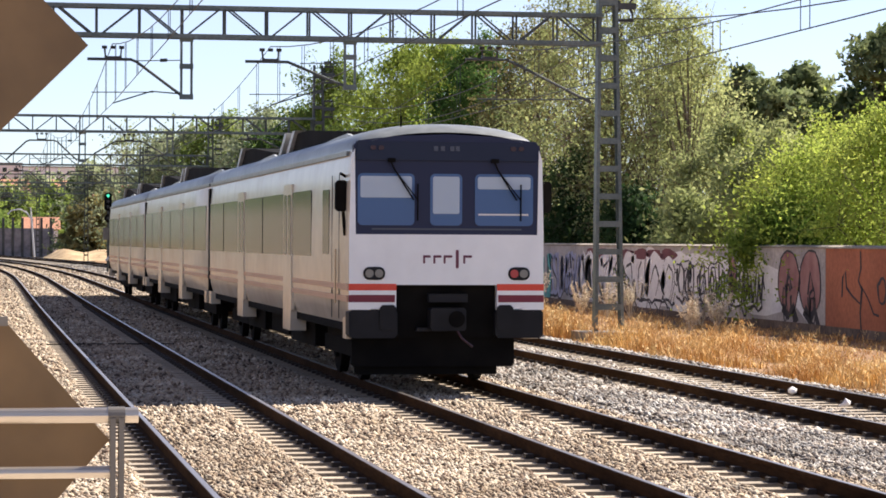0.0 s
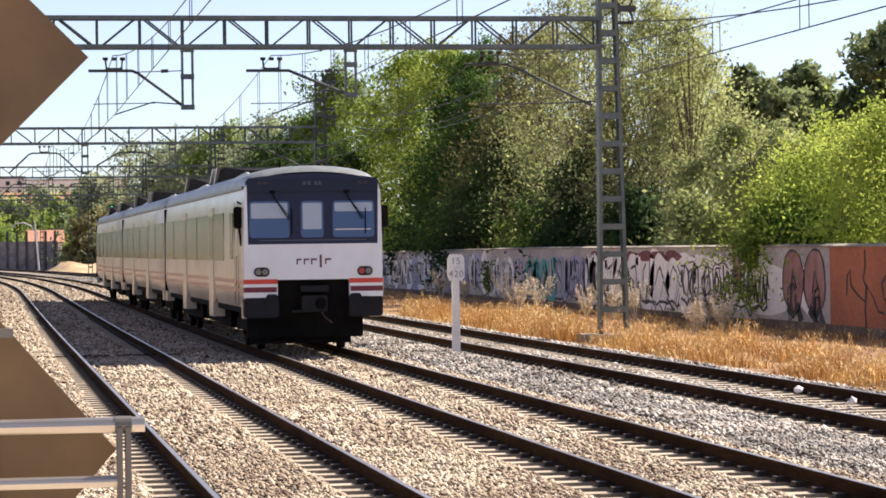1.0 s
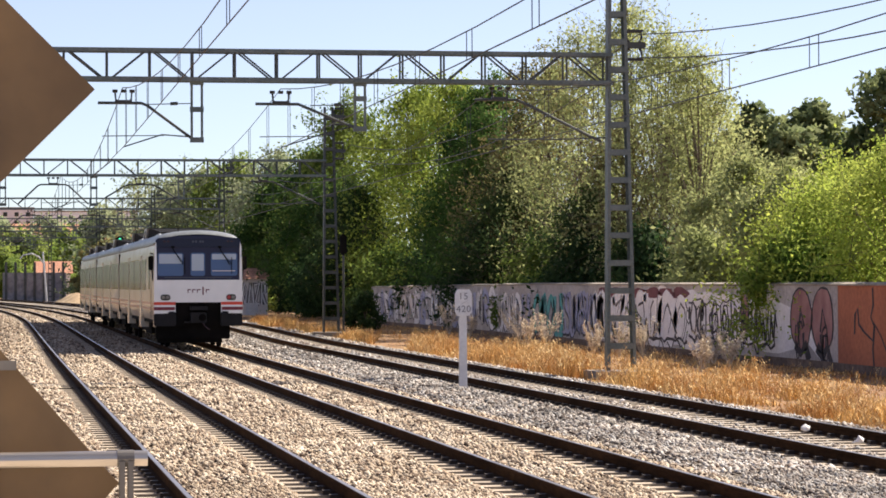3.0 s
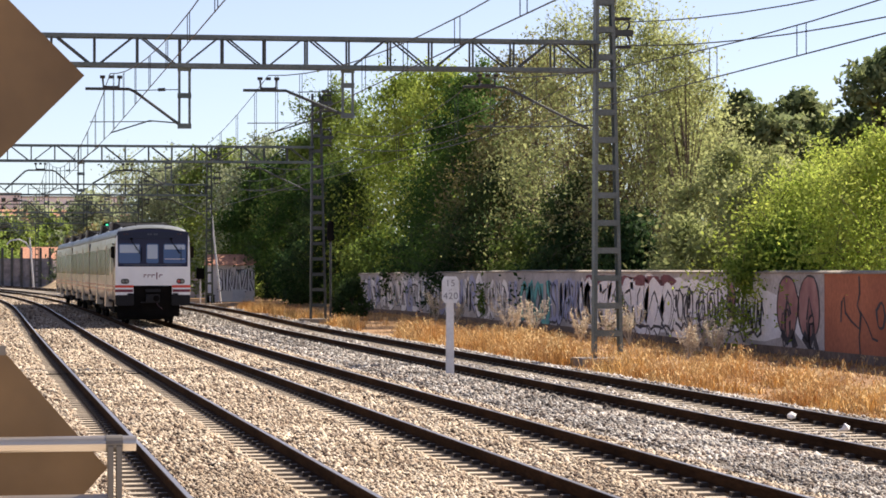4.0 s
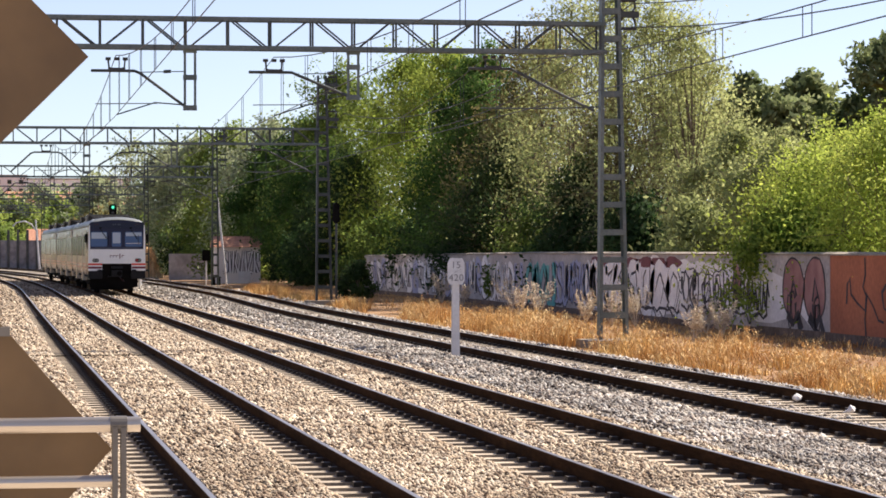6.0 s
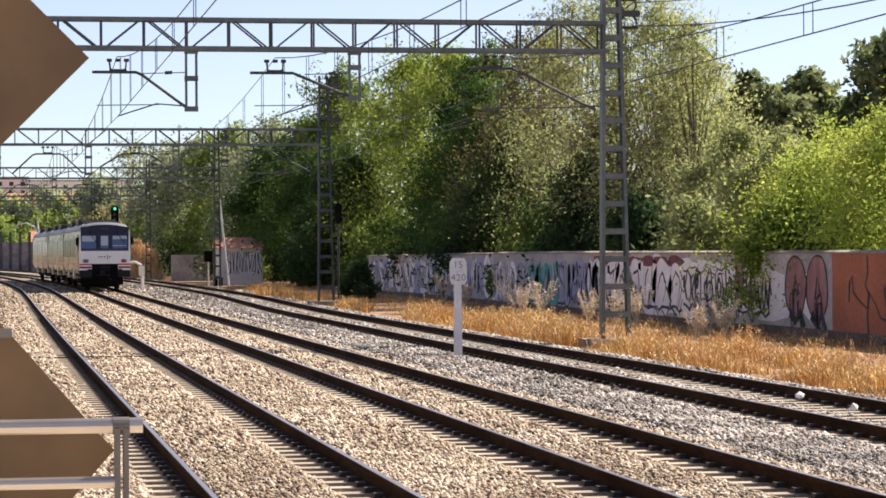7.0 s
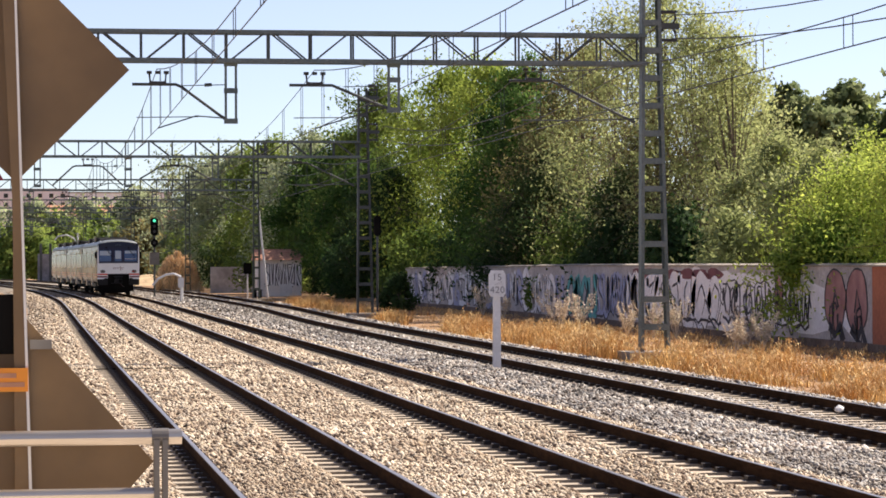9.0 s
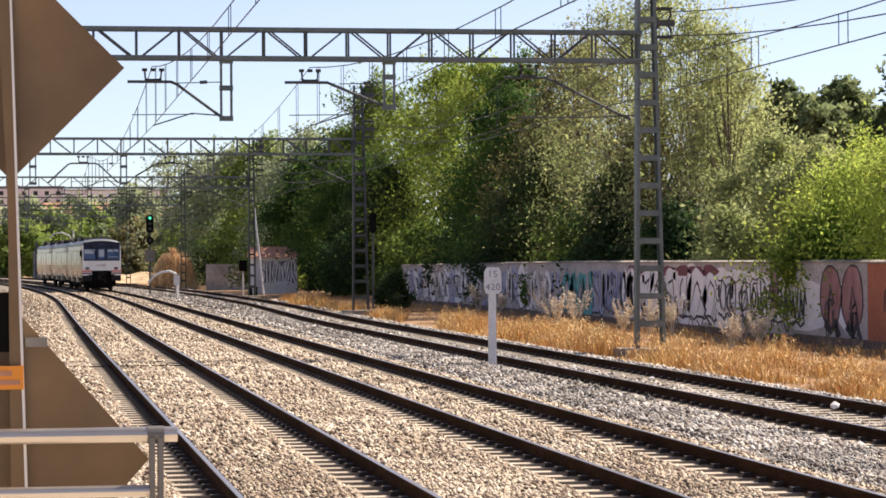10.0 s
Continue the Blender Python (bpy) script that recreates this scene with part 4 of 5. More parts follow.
    for x0, s in ((14.72, 1), (-1.35, -1)):
        zt = 9.75
        if s > 0:
            part("foundation", Mesh().box(x0 - 0.4, -0.75, -0.4, x0 + 1.15, 0.62, -0.04), M["coping"], ob, "weathered concrete footing")
        mp = None
        # masts beyond 150 m: tree shade put into a darker steel colour
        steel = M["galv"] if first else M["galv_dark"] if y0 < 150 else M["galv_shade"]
        wide = (0.71, 0.47) if y0 < 150 else (0.46, 0.38)
        for a, b in ((0.06, 0.14), wide):
            leg = Mesh()
            p, q = Vector((x0 + s * a, 0, -0.25)), Vector((x0 + s * b, 0, zt))
            e = Vector((-s * 0.045 if a < 0.3 else s * 0.045, 0, 0))
            sec = [(-0.045, -0.15), (0.035, -0.15), (0.035, -0.135), (-0.025, -0.135), (-0.025, 0.135), (0.035, 0.135), (0.035, 0.15), (-0.045, 0.15)]
            fl = s if a < 0.3 else -s
            leg.v = [tuple(c + Vector((fl * u, w, 0))) for c in (p, q) for u, w in sec]
            leg.f = [(i, (i + 1) % 8, 8 + (i + 1) % 8, 8 + i) for i in range(8)] + [tuple(range(8, 16))]
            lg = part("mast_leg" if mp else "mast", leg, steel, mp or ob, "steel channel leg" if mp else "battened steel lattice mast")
            mp = mp or lg
        z = 0.55
        while z < zt - 0.1:
            q = (z + 0.25) / (zt + 0.25)
            a, b = 0.06 + 0.08 * q, wide[0] + (wide[1] - wide[0]) * q
            xs2 = sorted((x0 + s * (a - 0.02), x0 + s * (b + 0.02)))
            for dy in (-0.158, 0.158):
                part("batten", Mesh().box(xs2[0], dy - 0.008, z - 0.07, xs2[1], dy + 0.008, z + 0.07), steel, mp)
            z += 0.67
        ft = Mesh()
        ft.box(min(x0, x0 + s * 0.8) - 0.2, -0.5, -0.6, max(x0, x0 + s * 0.8) + 0.5, 0.5, -0.13)
        part("footing", ft, M["concrete"], mp)
    # feeder brackets on the mast
    for z in (7.85,) if first else (7.85, 9.35):
        br = part("feeder_bracket", Mesh().bbox(15.2, -0.06, z - 0.075, 15.76, 0.06, z + 0.075, 0.03), M["galv_dark"], ob)
        for dz in (-1, 1):
            m = Mesh()
            m.tube([(15.35, 0, z + dz * 0.07), (15.29, 0, z + dz * 0.18), (15.3, 0, z + dz * 0.33), (15.66, 0, z + dz * 0.33), (15.67, 0, z + dz * 0.18), (15.61, 0, z + dz * 0.07)], 0.032, 8)
            m.bbox(15.28, -0.06, z + dz * 0.35 - 0.03, 15.7, 0.06, z + dz * 0.35 + 0.03, 0.02)
            part("feeder_insulator", m, M["insul"], br)
    drops = (4.86, 8.75) if first else (1.0, 4.86, 8.6)
    for x in drops:
        m = Mesh()
        bot = 5.47 if x < 8 else 5.75
        for e in (-0.12, 0.12):
            m.beam((x + e, 0, bot), (x + e, 0, low), 0.055, 0.07)
        for z in (bot + 0.03, bot + 0.75, low - 0.06):
            m.box(x - 0.16, -0.05, z - 0.06, x + 0.16, 0.05, z + 0.06)
        part("drop_post", m, M["galv"], ob)
    for k, x in enumerate((3.14, 6.85, 12.15)):
        post = (4.86, 8.75, 14.75)[k]
        zb = (5.52, 5.8, 5.5)[k]
        zz = 6.36 if k < 2 else 6.5
        m = Mesh()
        if first or k == 2:
            m.tube([(x - 0.6, 0, zz), (x + 0.42, 0, zz), (x + 0.56, 0, zz - 0.06), (post - 0.1, 0, zb)], 0.035, 8)
        else:
            m.tube([(x - 1.5, 0, zb), (x - 0.65, 0, zz - 0.05), (x - 0.5, 0, zz), (x + 0.5, 0, zz), (x + 0.65, 0, zz - 0.05), (x + 1.5, 0, zb)], 0.035, 8)
        cant = part("cantilever", m, M["galv_dark"], ob, "bent tube cantilever arm")
        m = Mesh()
        m.tube([(x - 0.2, 0, zz + 0.27), (x - 0.18, 0, zz + 0.08), (x - 0.1, 0, zz + 0.04), (x + 0.1, 0, zz + 0.04), (x + 0.18, 0, zz + 0.08), (x + 0.2, 0, zz + 0.27)], 0.024, 6)
        for e in (-0.2, 0.0, 0.2):
            m.tube([(x + e - 0.06, 0, zz + 0.28), (x + e + 0.06, 0, zz + 0.28)], 0.038, 8)
        m.box(x - 0.2, -0.05, zz, x + 0.2, 0.05, zz + 0.07)
        part("insulator", m, M["insul"], cant)
        m = Mesh()
        if k < 2:
            m.tube([(post - 0.15, 0, zb + 0.05), (x + 0.9, 0, 5.62), (x, 0, 5.33)], 0.018, 6)
            m.tube([(x - 0.5, 0, 5.58), (x + 0.95, 0, 5.6)], 0.012, 5)
            m.tube([(post - 0.15, 0, 6.36), (post - 1.2, 0, 6.33)], 0.012, 5)
            m.tube([(post - 0.62, 0, 6.35), (post - 0.45, 0, 6.36)], 0.045, 6)
        else:
            m.tube([(x - 0.3, 0, 5.55), (x + 1.3, 0, 5.55), (post, 0, 5.6)], 0.02, 6)
        part("steady_arm", m, M["galv_dark"], cant)
    return ob


for i, y in enumerate(PORTALS[1:]):
    portal(y, i == 0)

# ---- wires ----
def messenger(q, k=0):
    return 6.72 - 4 * (1.02 if k == 2 else 1.0) * q * (1 - q)


def wire_x(k, y):
    """Offset from the track's first line, with the stagger from side to side at each support."""
    e = np.interp(y, PORTALS, ((-0.06, 0.29, 0.24, -0.1, 0.2, -0.1, 0.1), (0.0, 0.12, 0.1, -0.1, 0.1, -0.1, 0.1), (0.55,) * 7)[k])
    return bend(y) + float(e) + (max(0.0, y - 90) ** 2 * 0.00012 if k == 2 else 0.0)


for k in range(3):
    ob = thing("contact_line", "overhead contact line with droppers along the track", "wire", "overhead lines", at=(TRACKS[k], 0, 0))
    cz = 5.31 if k < 2 else 5.25
    top, cw = [], []
    for a, b in zip(PORTALS[:-1], PORTALS[1:]):
        for q in np.linspace(0, 1, 15)[:-1]:
            y = a + (b - a) * q
            top.append((wire_x(k, y), y, messenger(q, k)))
            cw.append((wire_x(k, y), y, cz))
        for j in range(11):
            q = (j + 0.62) / 11
            y = a + (b - a) * q
            for e in (-0.22, 0.22):
                part("dropper", Mesh().beam((wire_x(k, y + e), y + e, cz), (wire_x(k, y + e), y + e, messenger(q, k)), 0.012), M["wire"], ob)
    part("messenger_wire", Mesh().tube(top, 0.011, 4), M["wire"], ob)
    part("contact_wire", Mesh().tube(cw, 0.011, 4), M["wire"], ob)
for z, sag in ((8.12, 1.15), (7.55, 1.15)):
    pts = [(15.6 + bend(a + (b - a) * q), a + (b - a) * q, z - 4 * sag * q * (1 - q)) for a, b in zip(PORTALS[:-1], PORTALS[1:]) for q in np.linspace(0, 1, 17)[:-1]]
    tagged(part("feeder_wire", Mesh().tube(pts, 0.014, 4), M["wire"]), "sagging feeder wire along the masts", "wire", "feeder wires")

# ---- train ----
CAR = 23.1
SECTION = [(1.36, 0.92), (1.43, 1.15), (1.45, 1.5), (1.45, 2.2), (1.44, 2.9), (1.41, 3.25), (1.36, 3.45)]
ROOF = [(1.36 * math.cos(radians(a)), 3.45 + 0.4 * math.sin(radians(a)) ** 0.72) for a in range(0, 91, 9)]


def loft(rows, closed=False):
    m = Mesh()
    n = len(rows[0])
    for r in rows:
        m.v += r
    for j in range(len(rows) - 1):
        m.f += [(j * n + i, j * n + i + 1, (j + 1) * n + i + 1, (j + 1) * n + i) for i in range(n - 1)]
    return m


def rounded(cx, cz, w, h, r, n=4):
    out = []
    for sx, sz, a0 in ((1, 1, 0), (-1, 1, 90), (-1, -1, 180), (1, -1, 270)):
        for i in range(n + 1):
            a = radians(a0 + 90 * i / n)
            out.append((cx + sx * (w / 2 - r) + r * math.cos(a), cz + sz * (h / 2 - r) + r * math.sin(a)))
    return out


def face_plate(x0, x1, z0, z1, y, t=0.012, r=0.0):
    m = Mesh()
    s = rounded((x0 + x1) / 2, (z0 + z1) / 2, x1 - x0, z1 - z0, r) if r else [(x0, z0), (x1, z0), (x1, z1), (x0, z1)]
    return m.prism_y(s, y, y + t)


def side_plate(s, y0, y1, z0, z1, out, t=0.03, r=0.0):
    """A plate on the car's flank; s: side."""
    x0, x1 = sorted((s * (1.45 + out), s * (1.45 + out - t)))
    m = Mesh()
    pts = rounded((y0 + y1) / 2, (z0 + z1) / 2, y1 - y0, z1 - z0, r) if r else [(y0, z0), (y1, z0), (y1, z1), (y0, z1)]
    return m.prism_x(pts, x0, x1)


def railcar(index):
    """One car; origin at its rear end on the rails, running towards +Y."""
    cab = index == 0
    label = ("rear diesel railcar with dark windscreen band and orange stripes" if cab else
             "cream diesel railcar with long dark windows coupled in the train")
    car = thing("railcar", label, "railcar", "cars of the train")
    ys = [0.0, 0.05, 0.2, 0.5, 2.0, 8, 15, CAR] if cab else [0.0, 0.05, 5, 12, CAR]
    ins = {0.0: 0.025, 0.05: 0.015, 0.2: 0.005} if cab else {0.0: 0.03}
    for s in (-1, 1):
        rows = [[(s * (x - ins.get(y, 0)), y, z) for x, z in SECTION] for y in ys]
        part("side_panel", loft(rows), M["cream"], car, "cream painted flank", smooth=True)
    full = [(x, z) for x, z in ROOF] + [(-x, z) for x, z in ROOF[::-1][1:]]
    rise = {0.0: -0.15, 0.05: -0.11, 0.2: -0.05, 0.5: -0.01} if cab else {}
    part("roof", loft([[(x * (1 - ins.get(y, 0) / 1.45), y, z + rise.get(y, 0)) for x, z in full] for y in ys]), M["roof"], car, smooth=True)
    m = Mesh()
    m.box(-1.36, 0.15, 0.8, 1.36, CAR - 0.02, 1.0)
    part("underframe", m, M["black"], car)
    ring = [(x, z) for x, z in SECTION] + [(-x, z) for x, z in SECTION[::-1]]
    for y in ((0.0, CAR) if not cab else (CAR,)):
        m = Mesh()
        m.add([(x * 0.985, y, z) for x, z in ring[:]] + [(x * 0.9, y, 3.7) for x in (-1, 1)], [tuple(range(len(ring)))])
        part("end_wall", m, M["dgrey"], car)
    doors = ((7.4, 15.5) if cab else (8.0, 16.0) if index == 1 else (8.3, 15.8))
    for s in (-1, 1):
        spans = [(4.23, 6.75), (8.1, 14.85), (16.15, 22.6)] if cab else [(0.5, doors[0] - 0.65), (doors[0] + 0.65, doors[1] - 0.65), (doors[1] + 0.65, 22.6)]
        for a, b in spans:
            w = part("window", side_plate(s, a, b, 1.88, 2.93, 0.006, 0.03, 0.09), M["glass"], car, "dark tinted side window")
            k = max(1, round((b - a) / 3.2))
            for j in range(1, k):
                y = a + (b - a) * j / k
                part("mullion", side_plate(s, y - 0.02, y + 0.02, 1.88, 2.93, 0.012, 0.02), M["black"], w)
        for d in doors:
            dr = part("door", side_plate(s, d - 0.6, d + 0.6, 0.92, 3.08, 0.015, 0.06, 0.05), M["cream"], car)
            for e in (-0.29, 0.29):
                part("door_window", side_plate(s, d + e - 0.2, d + e + 0.2, 1.88, 2.9, 0.02, 0.03, 0.08), M["glass"], dr)
            m = Mesh()
            x0, x1 = sorted((s * 1.2, s * 1.47))
            m.box(x0, d - 0.55, 0.6, x1, d + 0.55, 0.94)
            part("door_step", m, M["cream"], dr)
        for y in ((0.25, CAR - 0.8) if not cab else (CAR - 0.8,)):
            m = Mesh()
            x0, x1 = sorted((s * 1.25, s * 1.46))
            m.box(x0, y, 0.68, x1, y + 0.5, 0.96)
            part("corner_step", m, M["cream"], car)
        for z0, z1, mm in ((1.42, 1.5, "t_faded"), (1.25, 1.33, "t_faded")):
            part("stripe", side_plate(s, 0.6 if cab else 0.05, CAR - 0.05, z0, z1, 0.004, 0.01), M[mm], car, "faded orange stripe")
        m = Mesh()
        x0, x1 = sorted((s * 1.3, s * 1.42))
        m.box(x0, 0.4 if cab else 0.1, 3.36, x1 - 0.0, CAR - 0.1, 3.43)
        part("gutter", m, M["roof"], car)
        part("end_seal", side_plate(s, CAR - 0.3, CAR + 0.1, 0.95, 3.3, 0.004, 0.2), M["black"], car, "black rubber seal between cars")
    boxes = ((2.6, 11.2), (12.9, 20.6)) if cab else ((0.6, 12.6), (13.9, 21.9)) if index == 1 else ((0.6, 9.6), (12.0, 19.5))
    for a, b in boxes:
        m = Mesh()
        m.prism_x([(a, 3.5), (b, 3.5), (b - 1.55, 4.05), (b - 2.9, 4.05), (a + 0.2, 3.82)], -1.02, 1.02)
        rb = part("roof_unit", m, M["black"], car, "black rooftop cooling unit")
        for e in (-1, 1):
            x0, x1 = sorted((e * 1.03, e * 1.08))
            fp = [(a - 1.4, 3.5), (a - 0.6, 3.7), (a + 0.2, 3.78), (a + 1.6, 3.76), ((a + b) / 2, 3.69), (b - 2.4, 3.6), (b - 0.8, 3.54), (b, 3.5)]
            part("roof_fairing", Mesh().prism_x(fp[::-1], x0, x1), M["rib"], rb, "curved grey roof fairing")
        for q in (b, b + 1.25) if a < 3 else (b,):
            m = Mesh()
            m.prism_x([(q - 0.12, 3.5), (q + 0.26, 3.5), (q - 1.3, 4.1), (q - 1.68, 4.1)], -1.09, 1.09)
            part("roof_rib", m, M["rib"], rb, "pale slanted rib")
    for c in (3.6, CAR - 3.6):
        m = Mesh()
        m.box(-1.05, c - 1.6, 0.42, 1.05, c + 1.6, 0.72)
        for s in (-1, 1):
            m.box(s * 1.0 - 0.08, c - 1.7, 0.36, s * 1.0 + 0.08, c + 1.7, 0.62)
        bg = part("bogie", m, M["black"], car)
        for dy in (-1.2, 1.2):
            for s in (-1, 1):
                m = Mesh()
                m.tube([(s * 0.79, c + dy, 0.44), (s * 0.93, c + dy, 0.44)], 0.44, 22)
                m.tube([(s * 0.93, c + dy, 0.44), (s * 0.98, c + dy, 0.44)], 0.2, 12)
                part("wheel", m, M["black"], bg)
    m = Mesh()
    m.box(-1.15, 6.0, 0.36, 1.15, 9.4, 0.85)
    m.box(-1.1, 10.2, 0.42, 1.1, 13.0, 0.85)
    m.box(-1.15, 13.7, 0.38, 1.15, 17.0, 0.85)
    part("underfloor_equipment", m, M["black"], car)
    if index:
        m = Mesh()
        m.box(-0.7, -0.3, 1.0, 0.7, 0.02, 3.2)
        part("gangway", m, M["black"], car)
    if not cab:
        return car
    # the cab end
    m = Mesh()
    m.prism_y([(-1.425, 1.13), (-0.74, 1.13), (-0.74, 1.49), (0.74, 1.49), (0.74, 1.13), (1.425, 1.13), (1.43, 1.6), (1.43, 2.22), (-1.43, 2.22), (-1.43, 1.6)], 0.0, 0.12)
    part("front_panel", m, M["white"], car, "white front panel")
    m = Mesh()
    m.prism_y([(-1.335, 2.22), (1.335, 2.22), (1.375, 3.5), (1.31, 3.57), (0.8, 3.64), (0, 3.675), (-0.8, 3.64), (-1.31, 3.57), (-1.375, 3.5)], 0.006, 0.15)
    part("windscreen_band", m, M["band"], car, "dark blue windscreen surround")
    for e in (-1, 1):
        m = Mesh()
        m.prism_y([(e * 1.335, 2.22), (e * 1.43, 2.22), (e * 1.405, 3.3), (e * 1.355, 3.46), (e * 1.353, 3.4)][::e], 0.0, 0.14)
        part("corner_pillar", m, M["white"], car, "white corner pillar")
    m = Mesh()
    m.prism_x([(-0.035, 3.29), (0.1, 3.29), (0.1, 3.56), (0.0, 3.56)], -1.325, 1.325)
    part("visor", m, M["visor"], car, "dark visor above the windscreen")
    # panes in painted sky-reflection blue, each with a pale blind above
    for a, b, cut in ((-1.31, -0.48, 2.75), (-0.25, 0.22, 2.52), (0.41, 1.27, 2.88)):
        w = part("windscreen", face_plate(a, b, 2.35, 3.1, -0.004, 0.02, 0.07), M["cabglass"], car, "windscreen pane with reflected sky blue in its colour")
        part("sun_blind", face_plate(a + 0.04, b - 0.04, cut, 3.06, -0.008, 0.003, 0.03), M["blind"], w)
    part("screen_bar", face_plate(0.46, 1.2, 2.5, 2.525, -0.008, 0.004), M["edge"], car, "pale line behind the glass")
    part("sill_line", face_plate(-1.1, 1.1, 2.285, 2.31, 0.0, 0.008), M["visor_line"], car)
    for e in (-0.2, -0.1, 0.04, 0.12):
        part("display_bar", face_plate(e, e + 0.06, 3.43, 3.5, -0.022, 0.02), M["visor_line"], car)
    for x in (-0.8, 0.72):
        m = Mesh()
        m.tube([(x - 0.05, -0.06, 3.3), (x + 0.02, -0.06, 3.15), (x + 0.3, -0.05, 2.72)], 0.013, 5)
        m.tube([(x + 0.02, -0.06, 3.15), (x + 0.36, -0.05, 2.72)], 0.009, 5)
        m.tube([(x + 0.36, -0.045, 2.95), (x + 0.36, -0.045, 2.42)], 0.012, 5)
        m.box(x - 0.08, -0.07, 3.26, x + 0.03, -0.03, 3.32)
        part("wiper", m, M["black"], car)
    for s in (-1, 1):
        part("headlamp_bezel", face_plate(s * 1.065 - 0.16, s * 1.065 + 0.16, 1.56, 1.75, -0.015, 0.02, 0.09), M["dgrey"], car)
        for e in (-0.07, 0.07):
            part("headlamp", face_plate(s * 1.065 + e - 0.06, s * 1.065 + e + 0.06, 1.595, 1.715, -0.022, 0.012, 0.055), M["lamp_red" if s > 0 and e < 0 else "lamp_grey"], car)
        for z0, z1, mm, inner in ((1.41, 1.505, "t_orange", 0.74), (1.345, 1.41, "white", 0.74), (1.24, 1.345, "t_crimson", 0.76), (1.13, 1.24, "white", 1.12)):
            a, b = sorted((s * inner, s * 1.435))
            part("front_stripe", face_plate(a, b, z0, z1, -0.006, 0.01), M[mm], car)
        for y0, y1 in ((0.0, 0.62),):
            for z0, z1, mm in ((1.41, 1.505, "t_faded"), (1.24, 1.33, "t_faded")):
                part("side_stripe", side_plate(s, y0 + 0.05, y1, z0, z1, 0.005, 0.02), M[mm], car)
        a, b = sorted((s * 0.72, s * 1.43))
        m = Mesh()
        m.bbox(a, 0.0, 0.72, b, 0.35, 1.14, 0.05)
        part("bumper", m, M["dgrey"], car, "dark grey corner bumper")
        a, b = sorted((s * 0.74, s * 0.98))
        m = Mesh()
        m.bbox(a, -0.025, 0.84, b, 0.0, 1.2, 0.04)
        part("buffer_cover", m, M["dgrey"], car)
        for z0, z1 in ((3.5, 3.56),):
            for e in (-0.06, 0.06):
                part("marker_lamp", face_plate(s * 1.03 + e - 0.04, s * 1.03 + e + 0.04, 3.44, 3.5, -0.03, 0.04, 0.02), M["lamp_dim"], car)
        # mirrors
        m = Mesh()
        m.tube([(s * 1.4, 0.5, 3.05), (s * 1.52, 0.3, 3.1)], 0.02, 6)
        m.bbox(s * 1.51 - 0.09, 0.24, 2.55, s * 1.51 + 0.09, 0.34, 3.0, 0.04)
        m.tube([(s * 1.48, 0.3, 2.55), (s * 1.45, 0.3, 2.2)], 0.025, 6)
        part("mirror", m, M["black"], car, "black wing mirror")
        part("cab_door_seam", side_plate(s, 0.93, 0.96, 0.98, 3.1, 0.003, 0.01), M["dgrey"], car)
        part("cab_door_seam", side_plate(s, 1.72, 1.75, 0.98, 3.1, 0.003, 0.01), M["dgrey"], car)
        part("cab_window", side_plate(s, 2.06, 2.79, 1.92, 2.9, 0.006, 0.03, 0.06), M["glass"], car)
        m = Mesh()
        m.tube([(s * 1.48, 1.1, 1.2), (s * 1.48, 1.1, 2.0)], 0.015, 5)
        part("grab_rail", m, M["steel"], car)
        m = Mesh()
        x0, x1 = sorted((s * 1.2, s * 1.42))
        m.box(x0, 0.3, 0.7, x1, 0.7, 1.0)
        part("cab_step", m, M["cream"], car)
    m = Mesh()
    m.box(-0.74, 0.14, 0.72, 0.74, 0.4, 1.5)
    part("coupler_recess", m, M["black"], car)
    m = Mesh()
    m.bbox(-0.26, -0.16, 0.83, 0.26, 0.15, 1.16, 0.03)
    m.box(-0.45, -0.06, 0.82, 0.0, 0.1, 0.87)
    m.box(-0.27, -0.05, 1.24, 0.3, 0.13, 1.36)
    cp = part("coupler", m, M["dgrey"], car, "dark grey automatic coupler")
    m = Mesh()
    m.tube([(0.12, -0.18, 1.0), (0.12, -0.12, 1.0)], 0.12, 14)
    part("coupler_cone", m, M["black"], cp)
    m = Mesh()
    m.tube([(0.12, -0.12, 0.86), (0.2, -0.16, 0.72), (0.36, -0.12, 0.6)], 0.018, 6)
    part("brake_hose", m, M["lamp_dim"], car)
    m = Mesh()
    m.bbox(-1.36, 0.2, 0.3, 1.04, 0.34, 0.74, 0.04)
    m.box(-1.3, 0.3, 0.18, 0.8, 0.36, 0.32)
    part("snow_plough", m, M["black"], car)
    # company mark: plain shapes
    for a, b in ((-0.35, -0.24), (-0.2, -0.08), (-0.05, 0.08), (0.24, 0.37)):
        part("company_mark", face_plate(a, a + 0.03, 1.8, 1.92, -0.004, 0.006, 0.012), M["logo"], car, "plain maroon mark")
        part("company_mark", face_plate(a + 0.02, b, 1.885, 1.92, -0.005, 0.006, 0.012), M["logo"], car, "plain maroon mark")
    part("company_mark", face_plate(0.13, 0.175, 1.73, 2.0, -0.004, 0.006, 0.02), M["logo"], car, "plain maroon mark")
    m = Mesh()
    m.tube([(-0.62, 0.4, 3.7), (-0.62, 0.4, 3.95)], 0.015, 5)
    part("aerial", m, M["black"], car)
    return car


cars = [railcar(i) for i in range(3)]


# ---- kilometre post ----
km = thing("kilometre_post", "white concrete kilometre post with a shaped plate", "marker post", at=(9.93, 55.4, -0.2))
m = Mesh()
m.prism_y([(-0.085, -0.2), (0.085, -0.2), (0.07, 1.75), (-0.07, 1.75)], -0.06, 0.06)
part("post", m, M["sign_white"], km)
m = Mesh()
